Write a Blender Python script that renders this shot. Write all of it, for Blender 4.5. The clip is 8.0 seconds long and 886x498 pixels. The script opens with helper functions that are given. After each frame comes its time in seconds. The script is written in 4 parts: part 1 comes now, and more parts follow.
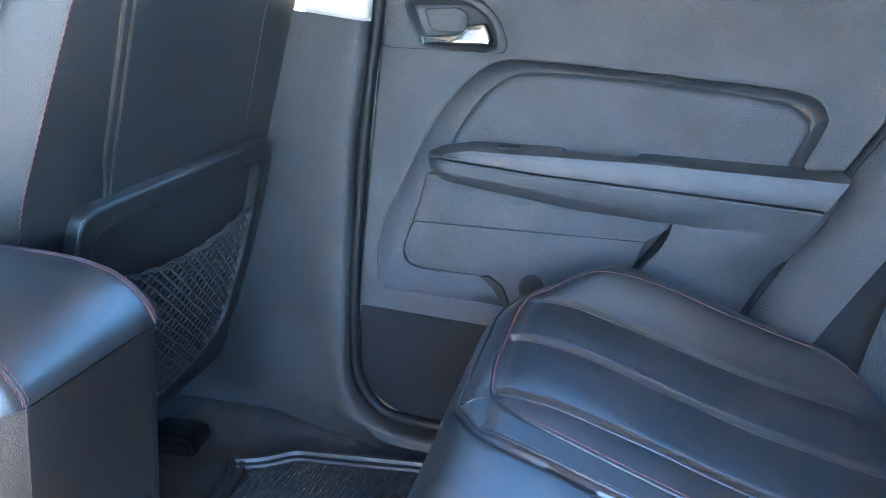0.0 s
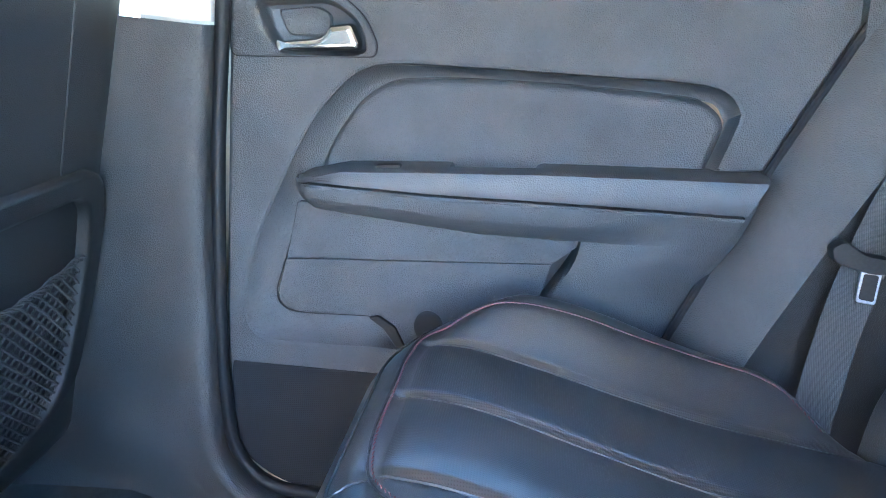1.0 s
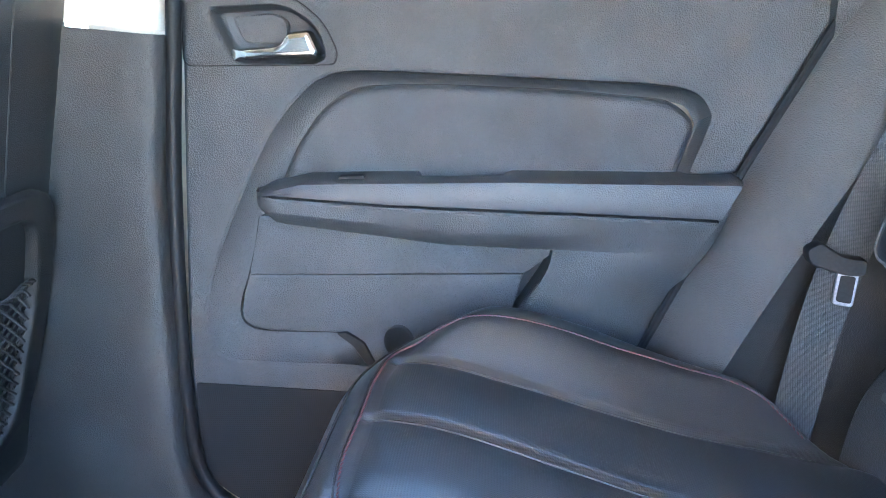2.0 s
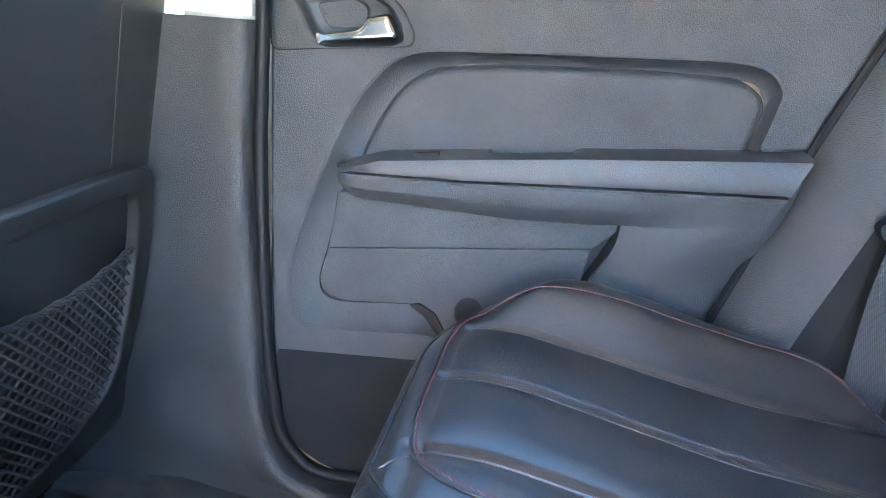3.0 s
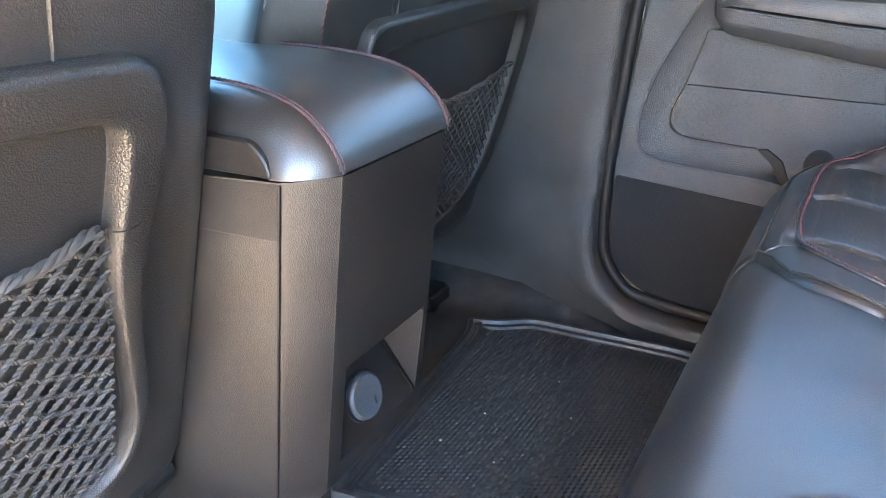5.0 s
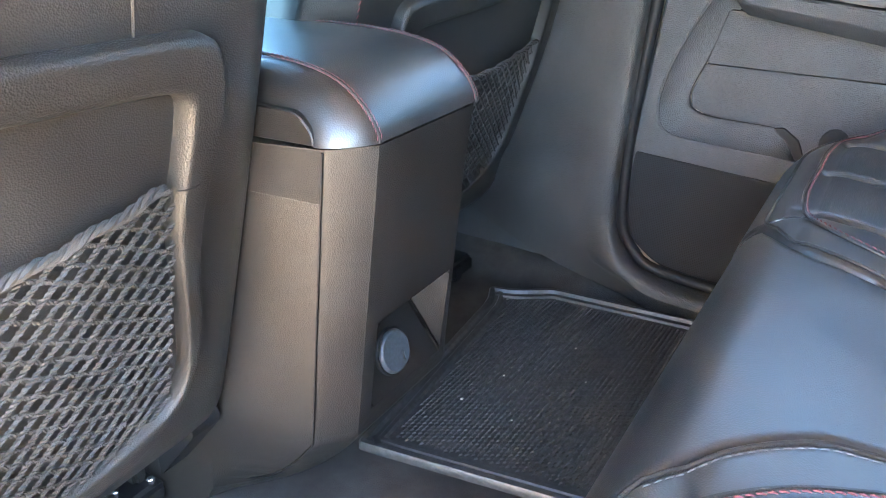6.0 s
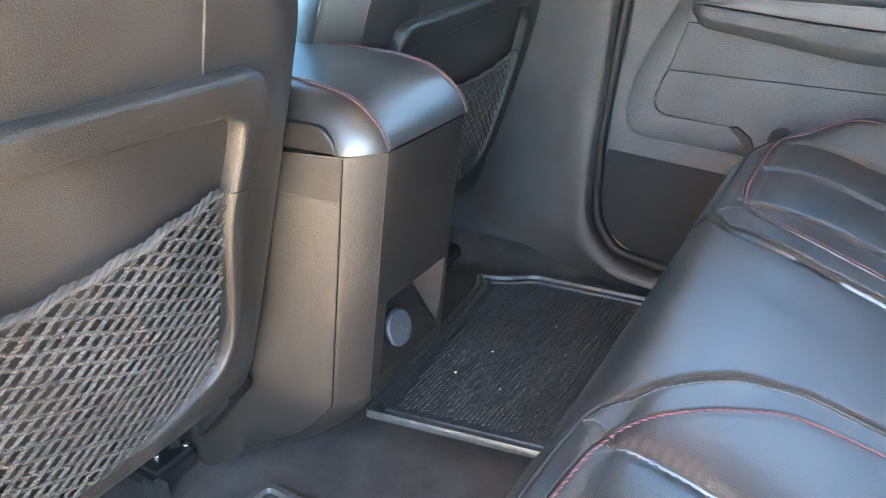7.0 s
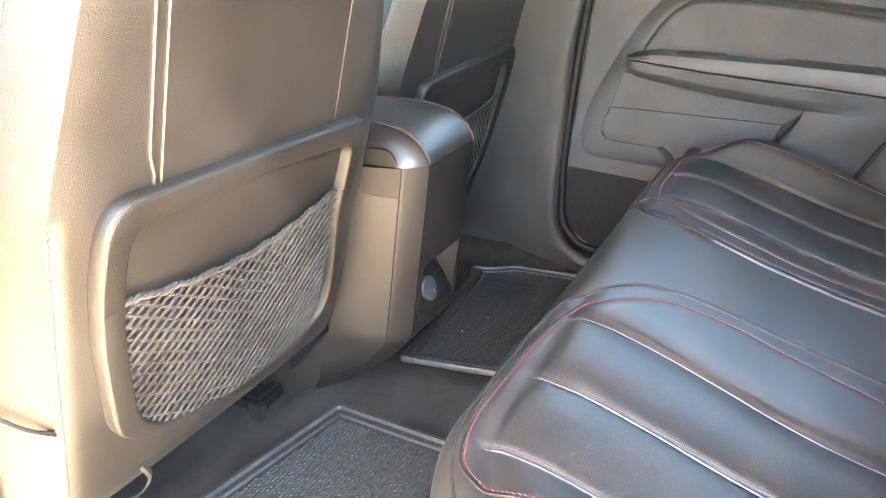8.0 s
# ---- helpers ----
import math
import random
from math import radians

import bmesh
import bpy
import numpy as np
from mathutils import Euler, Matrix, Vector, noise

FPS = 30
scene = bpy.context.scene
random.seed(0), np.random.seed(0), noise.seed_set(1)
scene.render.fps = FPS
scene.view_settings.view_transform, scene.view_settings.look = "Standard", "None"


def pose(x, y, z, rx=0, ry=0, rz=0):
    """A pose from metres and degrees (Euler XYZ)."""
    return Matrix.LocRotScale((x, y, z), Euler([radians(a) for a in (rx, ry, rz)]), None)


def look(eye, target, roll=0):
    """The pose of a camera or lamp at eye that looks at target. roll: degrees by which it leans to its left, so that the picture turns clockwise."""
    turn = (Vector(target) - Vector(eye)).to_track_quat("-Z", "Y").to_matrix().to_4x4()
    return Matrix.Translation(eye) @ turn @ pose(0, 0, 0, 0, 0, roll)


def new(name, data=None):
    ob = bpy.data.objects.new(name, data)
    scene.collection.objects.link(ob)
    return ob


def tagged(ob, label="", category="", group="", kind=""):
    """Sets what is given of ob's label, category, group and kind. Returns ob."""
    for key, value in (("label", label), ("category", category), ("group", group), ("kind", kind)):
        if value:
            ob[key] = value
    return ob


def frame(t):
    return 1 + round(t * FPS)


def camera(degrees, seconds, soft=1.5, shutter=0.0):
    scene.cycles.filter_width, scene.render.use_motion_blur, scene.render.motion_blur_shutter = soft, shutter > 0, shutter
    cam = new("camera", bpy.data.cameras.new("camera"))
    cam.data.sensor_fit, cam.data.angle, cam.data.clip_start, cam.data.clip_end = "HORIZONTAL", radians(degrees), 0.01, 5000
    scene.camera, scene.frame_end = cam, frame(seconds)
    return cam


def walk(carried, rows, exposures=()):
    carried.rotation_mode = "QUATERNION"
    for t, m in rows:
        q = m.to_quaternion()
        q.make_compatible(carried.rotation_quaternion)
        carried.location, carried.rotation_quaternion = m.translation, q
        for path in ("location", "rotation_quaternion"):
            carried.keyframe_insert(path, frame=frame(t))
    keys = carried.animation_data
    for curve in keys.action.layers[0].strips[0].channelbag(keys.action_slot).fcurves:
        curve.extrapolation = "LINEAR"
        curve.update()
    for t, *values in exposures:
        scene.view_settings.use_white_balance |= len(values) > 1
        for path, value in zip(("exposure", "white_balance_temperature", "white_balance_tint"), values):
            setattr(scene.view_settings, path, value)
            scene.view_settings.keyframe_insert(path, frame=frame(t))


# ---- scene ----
cam = camera(62.5, 8.0, 1.0, 0.05)
PATH = [
    (0, (0.12, -0.433, 0.767), (-0.351, 1.404, 0.133), -0.3),
    (0.5, (0.131, -0.333, 0.737), (-0.212, 1.545, 0.142), -1.3),
    (1, (0.138, -0.267, 0.724), (-0.121, 1.633, 0.156), -2.3),
    (1.5, (0.145, -0.236, 0.723), (-0.066, 1.672, 0.161), -3.2),
    (1.7, (0.145, -0.232, 0.725), (-0.049, 1.677, 0.162), -3.4),
    (2.8, (0.147, -0.261, 0.714), (-0.142, 1.641, 0.168), -3.9),
    (3, (0.138, -0.28, 0.709), (-0.225, 1.605, 0.147), -4.0),
    (3.5, (0.085, -0.349, 0.676), (-0.493, 1.474, 0.089), -3.7),
    (4, (0.039, -0.414, 0.654), (-0.733, 1.311, -0.001), -2.8),
    (4.5, (0.031, -0.439, 0.654), (-0.854, 1.191, -0.094), -2.0),
    (6, (0.058, -0.505, 0.666), (-0.923, 1.007, -0.201), -1.2),
    (6.5, (0.074, -0.538, 0.682), (-0.895, 0.973, -0.2), -1.2),
    (7, (0.11, -0.613, 0.718), (-0.831, 0.915, -0.166), -1.6),
    (7.5, (0.167, -0.775, 0.772), (-0.727, 0.794, -0.088), -1.9),
    (8, (0.247, -1.007, 0.831), (-0.632, 0.595, 0.018), -1.9),
]
EXPOSURES = [(0, 5.8, 4800, 1), (0.5, 5.98, 4920, 2), (1.0, 6.08, 5020, 2), (1.5, 6.15, 5200, 4), (3, 6.05, 5500, 5), (3.5, 5.9, 5800, 7), (4.5, 6.0, 6250, 8), (6.5, 6.02, 6350, 5), (7.0, 6.08, 6500, 4), (7.5, 6.4, 6800, 4), (8, 6.12, 7500, 6)]
walk(cam, [(t, look(eye, target, roll)) for t, eye, target, roll in PATH], EXPOSURES)

# ---- light ----
world = bpy.data.worlds.new("world")
scene.world = world
world.use_nodes = True
wn = world.node_tree
sky = wn.nodes.new("ShaderNodeTexSky")
sky.sky_type = "NISHITA"
sky.sun_disc = False
SUN = Vector((0.45, -0.045, 0.88)).normalized()
sky.sun_elevation = math.asin(SUN.z)
sky.sun_rotation = math.atan2(SUN.x, SUN.y)
wn.links.new(sky.outputs[0], wn.nodes["Background"].inputs[0])
wn.nodes["Background"].inputs[1].default_value = 0.115
sun = new("sun", bpy.data.lights.new("sun", "SUN"))
sun.data.energy, sun.data.angle, sun.data.color = 5.0, radians(0.6), (1.0, 0.90, 0.76)
sun.matrix_world = look((0, 0, 0), -SUN)


# ---- materials ----
def nodes_of(name):
    m = bpy.data.materials.new(name)
    m.use_nodes = True
    nt = m.node_tree
    return m, nt, nt.nodes["Principled BSDF"]


def mix_col(nt, fac, a, b):
    n = nt.nodes.new("ShaderNodeMix")
    n.data_type = "RGBA"
    for sock, val in ((n.inputs[0], fac), (n.inputs[6], a), (n.inputs[7], b)):
        if hasattr(val, "is_linked"):
            nt.links.new(val, sock)
        else:
            sock.default_value = (*val, 1) if isinstance(val, tuple) else val
    return n.outputs[2]


def ramp(nt, src, lo, hi, a=0.0, b=1.0):
    n = nt.nodes.new("ShaderNodeMapRange")
    nt.links.new(src, n.inputs[0])
    for i, v in enumerate((lo, hi, a, b)):
        n.inputs[i + 1].default_value = v
    return n.outputs[0]


def coords(nt, scale=(1, 1, 1)):
    t = nt.nodes.new("ShaderNodeTexCoord")
    m = nt.nodes.new("ShaderNodeMapping")
    m.inputs["Scale"].default_value = scale
    nt.links.new(t.outputs["Object"], m.inputs[0])
    return m.outputs[0]


def noise_of(nt, vec, scale, detail=3.0, rough=0.55):
    n = nt.nodes.new("ShaderNodeTexNoise")
    n.inputs["Scale"].default_value, n.inputs["Detail"].default_value, n.inputs["Roughness"].default_value = scale, detail, rough
    nt.links.new(vec, n.inputs["Vector"])
    return n.outputs[0]


def bump(nt, bsdf, height, strength, distance):
    n = nt.nodes.new("ShaderNodeBump")
    n.inputs["Strength"].default_value, n.inputs["Distance"].default_value = strength, distance
    nt.links.new(height, n.inputs["Height"])
    nt.links.new(n.outputs[0], bsdf.inputs["Normal"])


def grained(name, col, rough, cell=700.0, relief=0.4, worn=0.25, depth=0.0009, spec=0.5):
    """Moulded plastic or leather: pebbled relief, faint stains, gloss that varies."""
    m, nt, b = nodes_of(name)
    v = coords(nt)
    stain = noise_of(nt, v, 7.0, 4.0)
    fine = noise_of(nt, v, 160.0, 3.0)
    light = tuple(min(1, c * (1 + worn) + 0.006 * worn) for c in col)
    dark = tuple(c * (1 - worn) for c in col)
    c1 = mix_col(nt, ramp(nt, stain, 0.35, 0.68), dark, light)
    nt.links.new(mix_col(nt, ramp(nt, fine, 0.62, 0.8, 0, 0.25), c1, tuple(min(1, c * 1.6 + 0.01) for c in col)), b.inputs["Base Color"])
    nt.links.new(ramp(nt, stain, 0.3, 0.7, rough - 0.03, rough + 0.07), b.inputs["Roughness"])
    b.inputs["Specular IOR Level"].default_value = spec
    vo = nt.nodes.new("ShaderNodeTexVoronoi")
    vo.feature = "F1"
    vo.inputs["Scale"].default_value = cell
    nt.links.new(v, vo.inputs["Vector"])
    bump(nt, b, vo.outputs["Distance"], relief, depth)
    return m


def plain(name, col, rough, metal=0.0, spec=0.5, grain=300.0, vary=0.2):
    m, nt, b = nodes_of(name)
    v = coords(nt)
    n = noise_of(nt, v, grain, 3.0)
    nt.links.new(mix_col(nt, ramp(nt, n, 0.35, 0.7), tuple(c * (1 - vary) for c in col), tuple(min(1, c * (1 + vary)) for c in col)), b.inputs["Base Color"])
    b.inputs["Roughness"].default_value, b.inputs["Metallic"].default_value = rough, metal
    b.inputs["Specular IOR Level"].default_value = spec
    return m


def woven(name, col, ribs=700.0):
    """Belt webbing: rows of small raised ribs across the strap."""
    m, nt, b = nodes_of(name)
    v = coords(nt)
    v.node.inputs["Rotation"].default_value = (1.5708, 0.33, 0)
    vo = nt.nodes.new("ShaderNodeTexVoronoi")
    vo.voronoi_dimensions = "2D"
    vo.inputs["Scale"].default_value, vo.inputs["Randomness"].default_value = ribs, 0.12
    nt.links.new(v, vo.inputs["Vector"])
    rib = ramp(nt, vo.outputs["Distance"], 0.15, 0.62, 1.0, 0.0)
    nt.links.new(mix_col(nt, rib, tuple(q * 0.4 for q in col), tuple(q * 1.35 for q in col)), b.inputs["Base Color"])
    b.inputs["Roughness"].default_value = 0.6
    bump(nt, b, rib, 0.8, 0.0012)
    return m


def fabric(name, col, pile=900.0, relief=0.7):
    m, nt, b = nodes_of(name)
    v = coords(nt)
    big = noise_of(nt, v, 9.0, 5.0, 0.7)
    fine = noise_of(nt, v, pile, 4.0, 0.7)
    c = mix_col(nt, ramp(nt, big, 0.3, 0.72), tuple(q * 0.55 for q in col), tuple(q * 1.45 for q in col))
    nt.links.new(mix_col(nt, ramp(nt, fine, 0.55, 0.75, 0, 0.5), c, tuple(q * 2.2 + 0.01 for q in col)), b.inputs["Base Color"])
    b.inputs["Roughness"].default_value = 0.95
    b.inputs["Specular IOR Level"].default_value = 0.2
    bump(nt, b, fine, relief, 0.003)
    return m


def perforated(name, col, rough, holes=400.0, turn=(0, 0, 0)):
    """Leather or plastic with rows of small pierced holes."""
    m, nt, b = nodes_of(name)
    v = coords(nt)
    v.node.inputs["Rotation"].default_value = turn
    stain = noise_of(nt, v, 6.0, 4.0)
    vo = nt.nodes.new("ShaderNodeTexVoronoi")
    vo.voronoi_dimensions = "2D"
    vo.inputs["Scale"].default_value, vo.inputs["Randomness"].default_value = holes, 0.05
    nt.links.new(v, vo.inputs["Vector"])
    hole = ramp(nt, vo.outputs["Distance"], 0.20, 0.34)
    c = mix_col(nt, ramp(nt, stain, 0.35, 0.7), tuple(q * 0.8 for q in col), tuple(q * 1.25 for q in col))
    nt.links.new(mix_col(nt, hole, tuple(q * 0.3 for q in col), c), b.inputs["Base Color"])
    nt.links.new(ramp(nt, stain, 0.3, 0.7, rough - 0.03, rough + 0.06), b.inputs["Roughness"])
    bump(nt, b, hole, 0.35, 0.0006)
    return m


LEATHER = grained("black_leather", (0.028, 0.028, 0.029), 0.34, 760.0, 0.25)
LEATHER_PERF = perforated("perforated_leather", (0.025, 0.025, 0.026), 0.36)
for lm in (LEATHER, LEATHER_PERF):
    lb = lm.node_tree.nodes["Principled BSDF"]
    lb.inputs["Coat Weight"].default_value, lb.inputs["Coat Roughness"].default_value = 0.85, 0.33
LID_LEATHER = grained("lid_leather", (0.018, 0.017, 0.016), 0.36, 760.0, 0.22)
LID_LEATHER.node_tree.nodes["Principled BSDF"].inputs["Coat Weight"].default_value = 0.55
LID_LEATHER.node_tree.nodes["Principled BSDF"].inputs["Coat Roughness"].default_value = 0.31
LEATHER_PERF.node_tree.nodes["Principled BSDF"].inputs["Coat Weight"].default_value = 0.6
LEATHER_BACK = grained("seat_back_vinyl", (0.019, 0.018, 0.017), 0.42, 700.0, 0.4)
LEATHER_BACK.node_tree.nodes["Principled BSDF"].inputs["Coat Weight"].default_value = 0.25
LEATHER_BACK.node_tree.nodes["Principled BSDF"].inputs["Coat Roughness"].default_value = 0.34
DOOR_PLASTIC = grained("door_plastic", (0.052, 0.054, 0.057), 0.46, 600.0, 0.8)
DOOR_SOFT = grained("door_soft_pad", (0.052, 0.054, 0.058), 0.48, 600.0, 0.8)
ARM_PLASTIC = grained("armrest_vinyl", (0.048, 0.050, 0.055), 0.40, 600.0, 0.4)
TRIM = grained("trim_plastic", (0.044, 0.0435, 0.043), 0.42, 600.0, 0.8)
CONSOLE = grained("console_plastic", (0.017, 0.0148, 0.0132), 0.33, 950.0, 0.38)
FRAME_PLASTIC = grained("pocket_frame_plastic", (0.017, 0.016, 0.015), 0.38, 700.0, 0.5)
SMOOTH_BACK = grained("pocket_back_board", (0.014, 0.013, 0.012), 0.45, 300.0, 0.12)
CREAM = grained("cream_trim", (0.62, 0.58, 0.50), 0.6, 600.0, 0.15, 0.05)
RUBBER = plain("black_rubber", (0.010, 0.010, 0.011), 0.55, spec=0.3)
MAT_RUBBER = plain("mat_rubber", (0.042, 0.042, 0.043), 0.40, grain=120.0, vary=0.35)
CARPET = fabric("black_carpet", (0.050, 0.046, 0.043))
HEADLINER = fabric("headliner", (0.38, 0.335, 0.28), 500.0, 0.3)
GRILLE = perforated("speaker_grille", (0.017, 0.018, 0.020), 0.65, 330.0, (1.5707963, 0, 0))
GRILLE.node_tree.nodes["Principled BSDF"].inputs["Specular IOR Level"].default_value = 0.2
CHROME = plain("satin_chrome", (0.75, 0.73, 0.70), 0.16, 1.0, grain=60.0, vary=0.08)
STEEL = plain("steel", (0.32, 0.32, 0.33), 0.32, 1.0)
CORD = fabric("net_cord", (0.055, 0.052, 0.050), 1500.0, 0.6)
THREAD_RED = plain("red_thread", (0.165, 0.045, 0.049), 0.75)
THREAD_GREY = plain("grey_thread", (0.16, 0.15, 0.15), 0.75)
WEBBING = woven("belt_webbing", (0.085, 0.085, 0.086))
SOCKET = plain("socket_cap", (0.05, 0.055, 0.062), 0.4)
BOUNCE_CONCRETE = fabric("bounce_concrete", (0.50, 0.36, 0.245), 60.0, 0.5)
ASPHALT = fabric("worn_asphalt", (0.055, 0.053, 0.050), 60.0, 0.5)
DARK_GLASS, nt, bs = nodes_of("privacy_glass")
bs.inputs["Base Color"].default_value, bs.inputs["Roughness"].default_value = (0.01, 0.011, 0.012, 1), 0.03
tr = nt.nodes.new("ShaderNodeBsdfTransparent")
tr.inputs[0].default_value = (0.16, 0.17, 0.17, 1)
mx = nt.nodes.new("ShaderNodeMixShader")
mx.inputs[0].default_value = 0.35
nt.links.new(tr.outputs[0], mx.inputs[1])
nt.links.new(bs.outputs[0], mx.inputs[2])
nt.links.new(mx.outputs[0], nt.nodes["Material Output"].inputs[0])
CLEAR_GLASS, nt, bs = nodes_of("tinted_glass")
bs.inputs["Base Color"].default_value, bs.inputs["Roughness"].default_value = (0.01, 0.011, 0.012, 1), 0.03
tr = nt.nodes.new("ShaderNodeBsdfTransparent")
tr.inputs[0].default_value = (0.64, 0.70, 0.71, 1)
mx = nt.nodes.new("ShaderNodeMixShader")
mx.inputs[0].default_value = 0.06
nt.links.new(tr.outputs[0], mx.inputs[1])
nt.links.new(bs.outputs[0], mx.inputs[2])
nt.links.new(mx.outputs[0], nt.nodes["Material Output"].inputs[0])
FRONT_GLASS, nt, bs = nodes_of("front_glass")
bs.inputs["Base Color"].default_value, bs.inputs["Roughness"].default_value = (0.01, 0.011, 0.012, 1), 0.03
tr = nt.nodes.new("ShaderNodeBsdfTransparent")
tr.inputs[0].default_value = (0.72, 0.86, 0.87, 1)
mx = nt.nodes.new("ShaderNodeMixShader")
mx.inputs[0].default_value = 0.05
nt.links.new(tr.outputs[0], mx.inputs[1])
nt.links.new(bs.outputs[0], mx.inputs[2])
nt.links.new(mx.outputs[0], nt.nodes["Material Output"].inputs[0])
BOUNCE_LINING = grained("bounce_lining", (0.46, 0.34, 0.23), 0.5, 540.0, 0.5)
SIDE_GLASS, nt, bs = nodes_of("tinted_front_glass")
bs.inputs["Base Color"].default_value, bs.inputs["Roughness"].default_value = (0.01, 0.011, 0.012, 1), 0.03
tr = nt.nodes.new("ShaderNodeBsdfTransparent")
tr.inputs[0].default_value = (0.34, 0.36, 0.36, 1)
mx = nt.nodes.new("ShaderNodeMixShader")
mx.inputs[0].default_value = 0.06
nt.links.new(tr.outputs[0], mx.inputs[1])
nt.links.new(bs.outputs[0], mx.inputs[2])
nt.links.new(mx.outputs[0], nt.nodes["Material Output"].inputs[0])
# Body colour is unseen; set pale so the sill bounces warm light inwards.
PAINT = plain("body_paint", (0.66, 0.56, 0.43), 0.3, vary=0.04)


# ---- geometry helpers ----
from mathutils.geometry import tessellate_polygon


def link_mesh(name, bm, mat, smooth=True):
    bmesh.ops.recalc_face_normals(bm, faces=bm.faces)
    me = bpy.data.meshes.new(name)
    for f in bm.faces:
        f.smooth = smooth
    bm.to_mesh(me)
    bm.free()
    me.materials.append(mat)
    return me


def part(name, bm, mat, parent, label="", smooth=True, angle=38):
    ob = new(name, link_mesh(name, bm, mat, smooth))
    if smooth:
        ob.data.set_sharp_from_angle(angle=radians(angle))
    if parent:
        ob.parent = parent
    return tagged(ob, label)


def thing(name, label, category, at=(0, 0, 0), kind="", group=""):
    ob = new(name)
    ob.location = at
    return tagged(ob, label, category, group, kind)


def grid(rows, close_u=False, close_v=False, bm=None):
    """A sheet through rows of points."""
    bm = bm or bmesh.new()
    vs = [[bm.verts.new(p) for p in r] for r in rows]
    nu, nv = len(rows), len(rows[0])
    for i in range(nu if close_u else nu - 1):
        for j in range(nv if close_v else nv - 1):
            q = (vs[i][j], vs[(i + 1) % nu][j], vs[(i + 1) % nu][(j + 1) % nv], vs[i][(j + 1) % nv])
            if len(set(q)) == 4:
                bm.faces.new(q)
    return bm, vs


def smooth_line(pts, n=48, closed=False, tension=0.5):
    """Catmull-Rom through pts, resampled at even steps."""
    P = [np.array(p, float) for p in pts]
    m = len(P)
    out = []
    for i in range(m if closed else m - 1):
        p1, p2 = P[i], P[(i + 1) % m]
        p0 = P[i - 1] if closed or i else 2 * p1 - p2
        p3 = P[(i + 2) % m] if closed or i + 2 < m else 2 * p2 - p1
        for k in range(12):
            t = k / 12
            a, b = (p2 - p0) * tension, (p3 - p1) * tension
            out.append((2 * t ** 3 - 3 * t * t + 1) * p1 + (t ** 3 - 2 * t * t + t) * a + (-2 * t ** 3 + 3 * t * t) * p2 + (t ** 3 - t * t) * b)
    out.append(P[0] if closed else P[-1])
    return even(out, n, closed)


def even(pts, n, closed=False):
    P = [np.array(p, float) for p in pts]
    d = [0.0]
    for a, b in zip(P, P[1:]):
        d.append(d[-1] + float(np.linalg.norm(b - a)))
    D = np.array(d)
    A = np.array(P)
    ts = np.linspace(0, D[-1], n + 1)[:-1] if closed else np.linspace(0, D[-1], n)
    return [np.array([np.interp(t, D, A[:, k]) for k in range(A.shape[1])]) for t in ts]


def rounded(pts, r=0.01, seg=5):
    """A closed 2D outline with its corners filleted; a point may bring its own radius as third value."""
    out = []
    m = len(pts)
    for i in range(m):
        p = np.array(pts[i][:2], float)
        rr = pts[i][2] if len(pts[i]) > 2 else r
        a, b = np.array(pts[i - 1][:2], float) - p, np.array(pts[(i + 1) % m][:2], float) - p
        la, lb = np.linalg.norm(a), np.linalg.norm(b)
        k = min(rr, la * 0.45, lb * 0.45)
        q0, q1 = p + a / la * k, p + b / lb * k
        for s in range(seg + 1):
            t = s / seg
            out.append((1 - t) ** 2 * q0 + 2 * t * (1 - t) * p + t * t * q1)
    return out


def offset(poly, d):
    """A closed 2D outline moved inwards by d."""
    P = np.array(poly)
    area = 0.5 * np.sum(P[:, 0] * np.roll(P[:, 1], -1) - np.roll(P[:, 0], -1) * P[:, 1])
    nx, pv = np.roll(P, -1, 0), np.roll(P, 1, 0)
    t = nx - pv
    t /= np.maximum(np.linalg.norm(t, axis=1, keepdims=True), 1e-9)
    n = np.stack([-t[:, 1], t[:, 0]], 1) * (1 if area > 0 else -1)
    return P + n * d


def fill(bm, ring, flat):
    """Closes a ring with triangles, by its flat outline."""
    for tri in tessellate_polygon([[Vector((a, b, 0)) for a, b in flat]]):
        try:
            bm.faces.new([ring[k] for k in tri])
        except ValueError:
            pass


def pad(outline, profile, place, back=True, bm=None, hole=None):
    """Rings of one outline: profile is (inset, height) from the back to the front; place(a, b, h) gives the world point; hole: an outline left open in the front."""
    bm = bm or bmesh.new()
    rings = []
    for ins, h in profile:
        rings.append([place(a, b, h) for a, b in offset(outline, ins)])
    _, vs = grid(rings, close_v=True, bm=bm)
    last = [place(a, b, profile[-1][1]) for a, b in offset(outline, profile[-1][0] + 0.0008)]
    inner_ring = [bm.verts.new(p) for p in last]
    m = len(inner_ring)
    for j in range(m):
        bm.faces.new((vs[-1][j], vs[-1][(j + 1) % m], inner_ring[(j + 1) % m], inner_ring[j]))
    flat = [(p[0], p[1]) for p in offset(outline, profile[-1][0] + 0.0008)]
    if hole is None:
        fill(bm, inner_ring, flat)
    else:
        every = inner_ring + [bm.verts.new(place(a, b, profile[-1][1])) for a, b in hole]
        for tri in tessellate_polygon([[Vector((a, b, 0)) for a, b in flat], [Vector((a, b, 0)) for a, b in hole]]):
            bm.faces.new([every[k] for k in tri])
    if back:
        fill(bm, vs[0], [(p[0], p[1]) for p in offset(outline, profile[0][0])])
    return bm


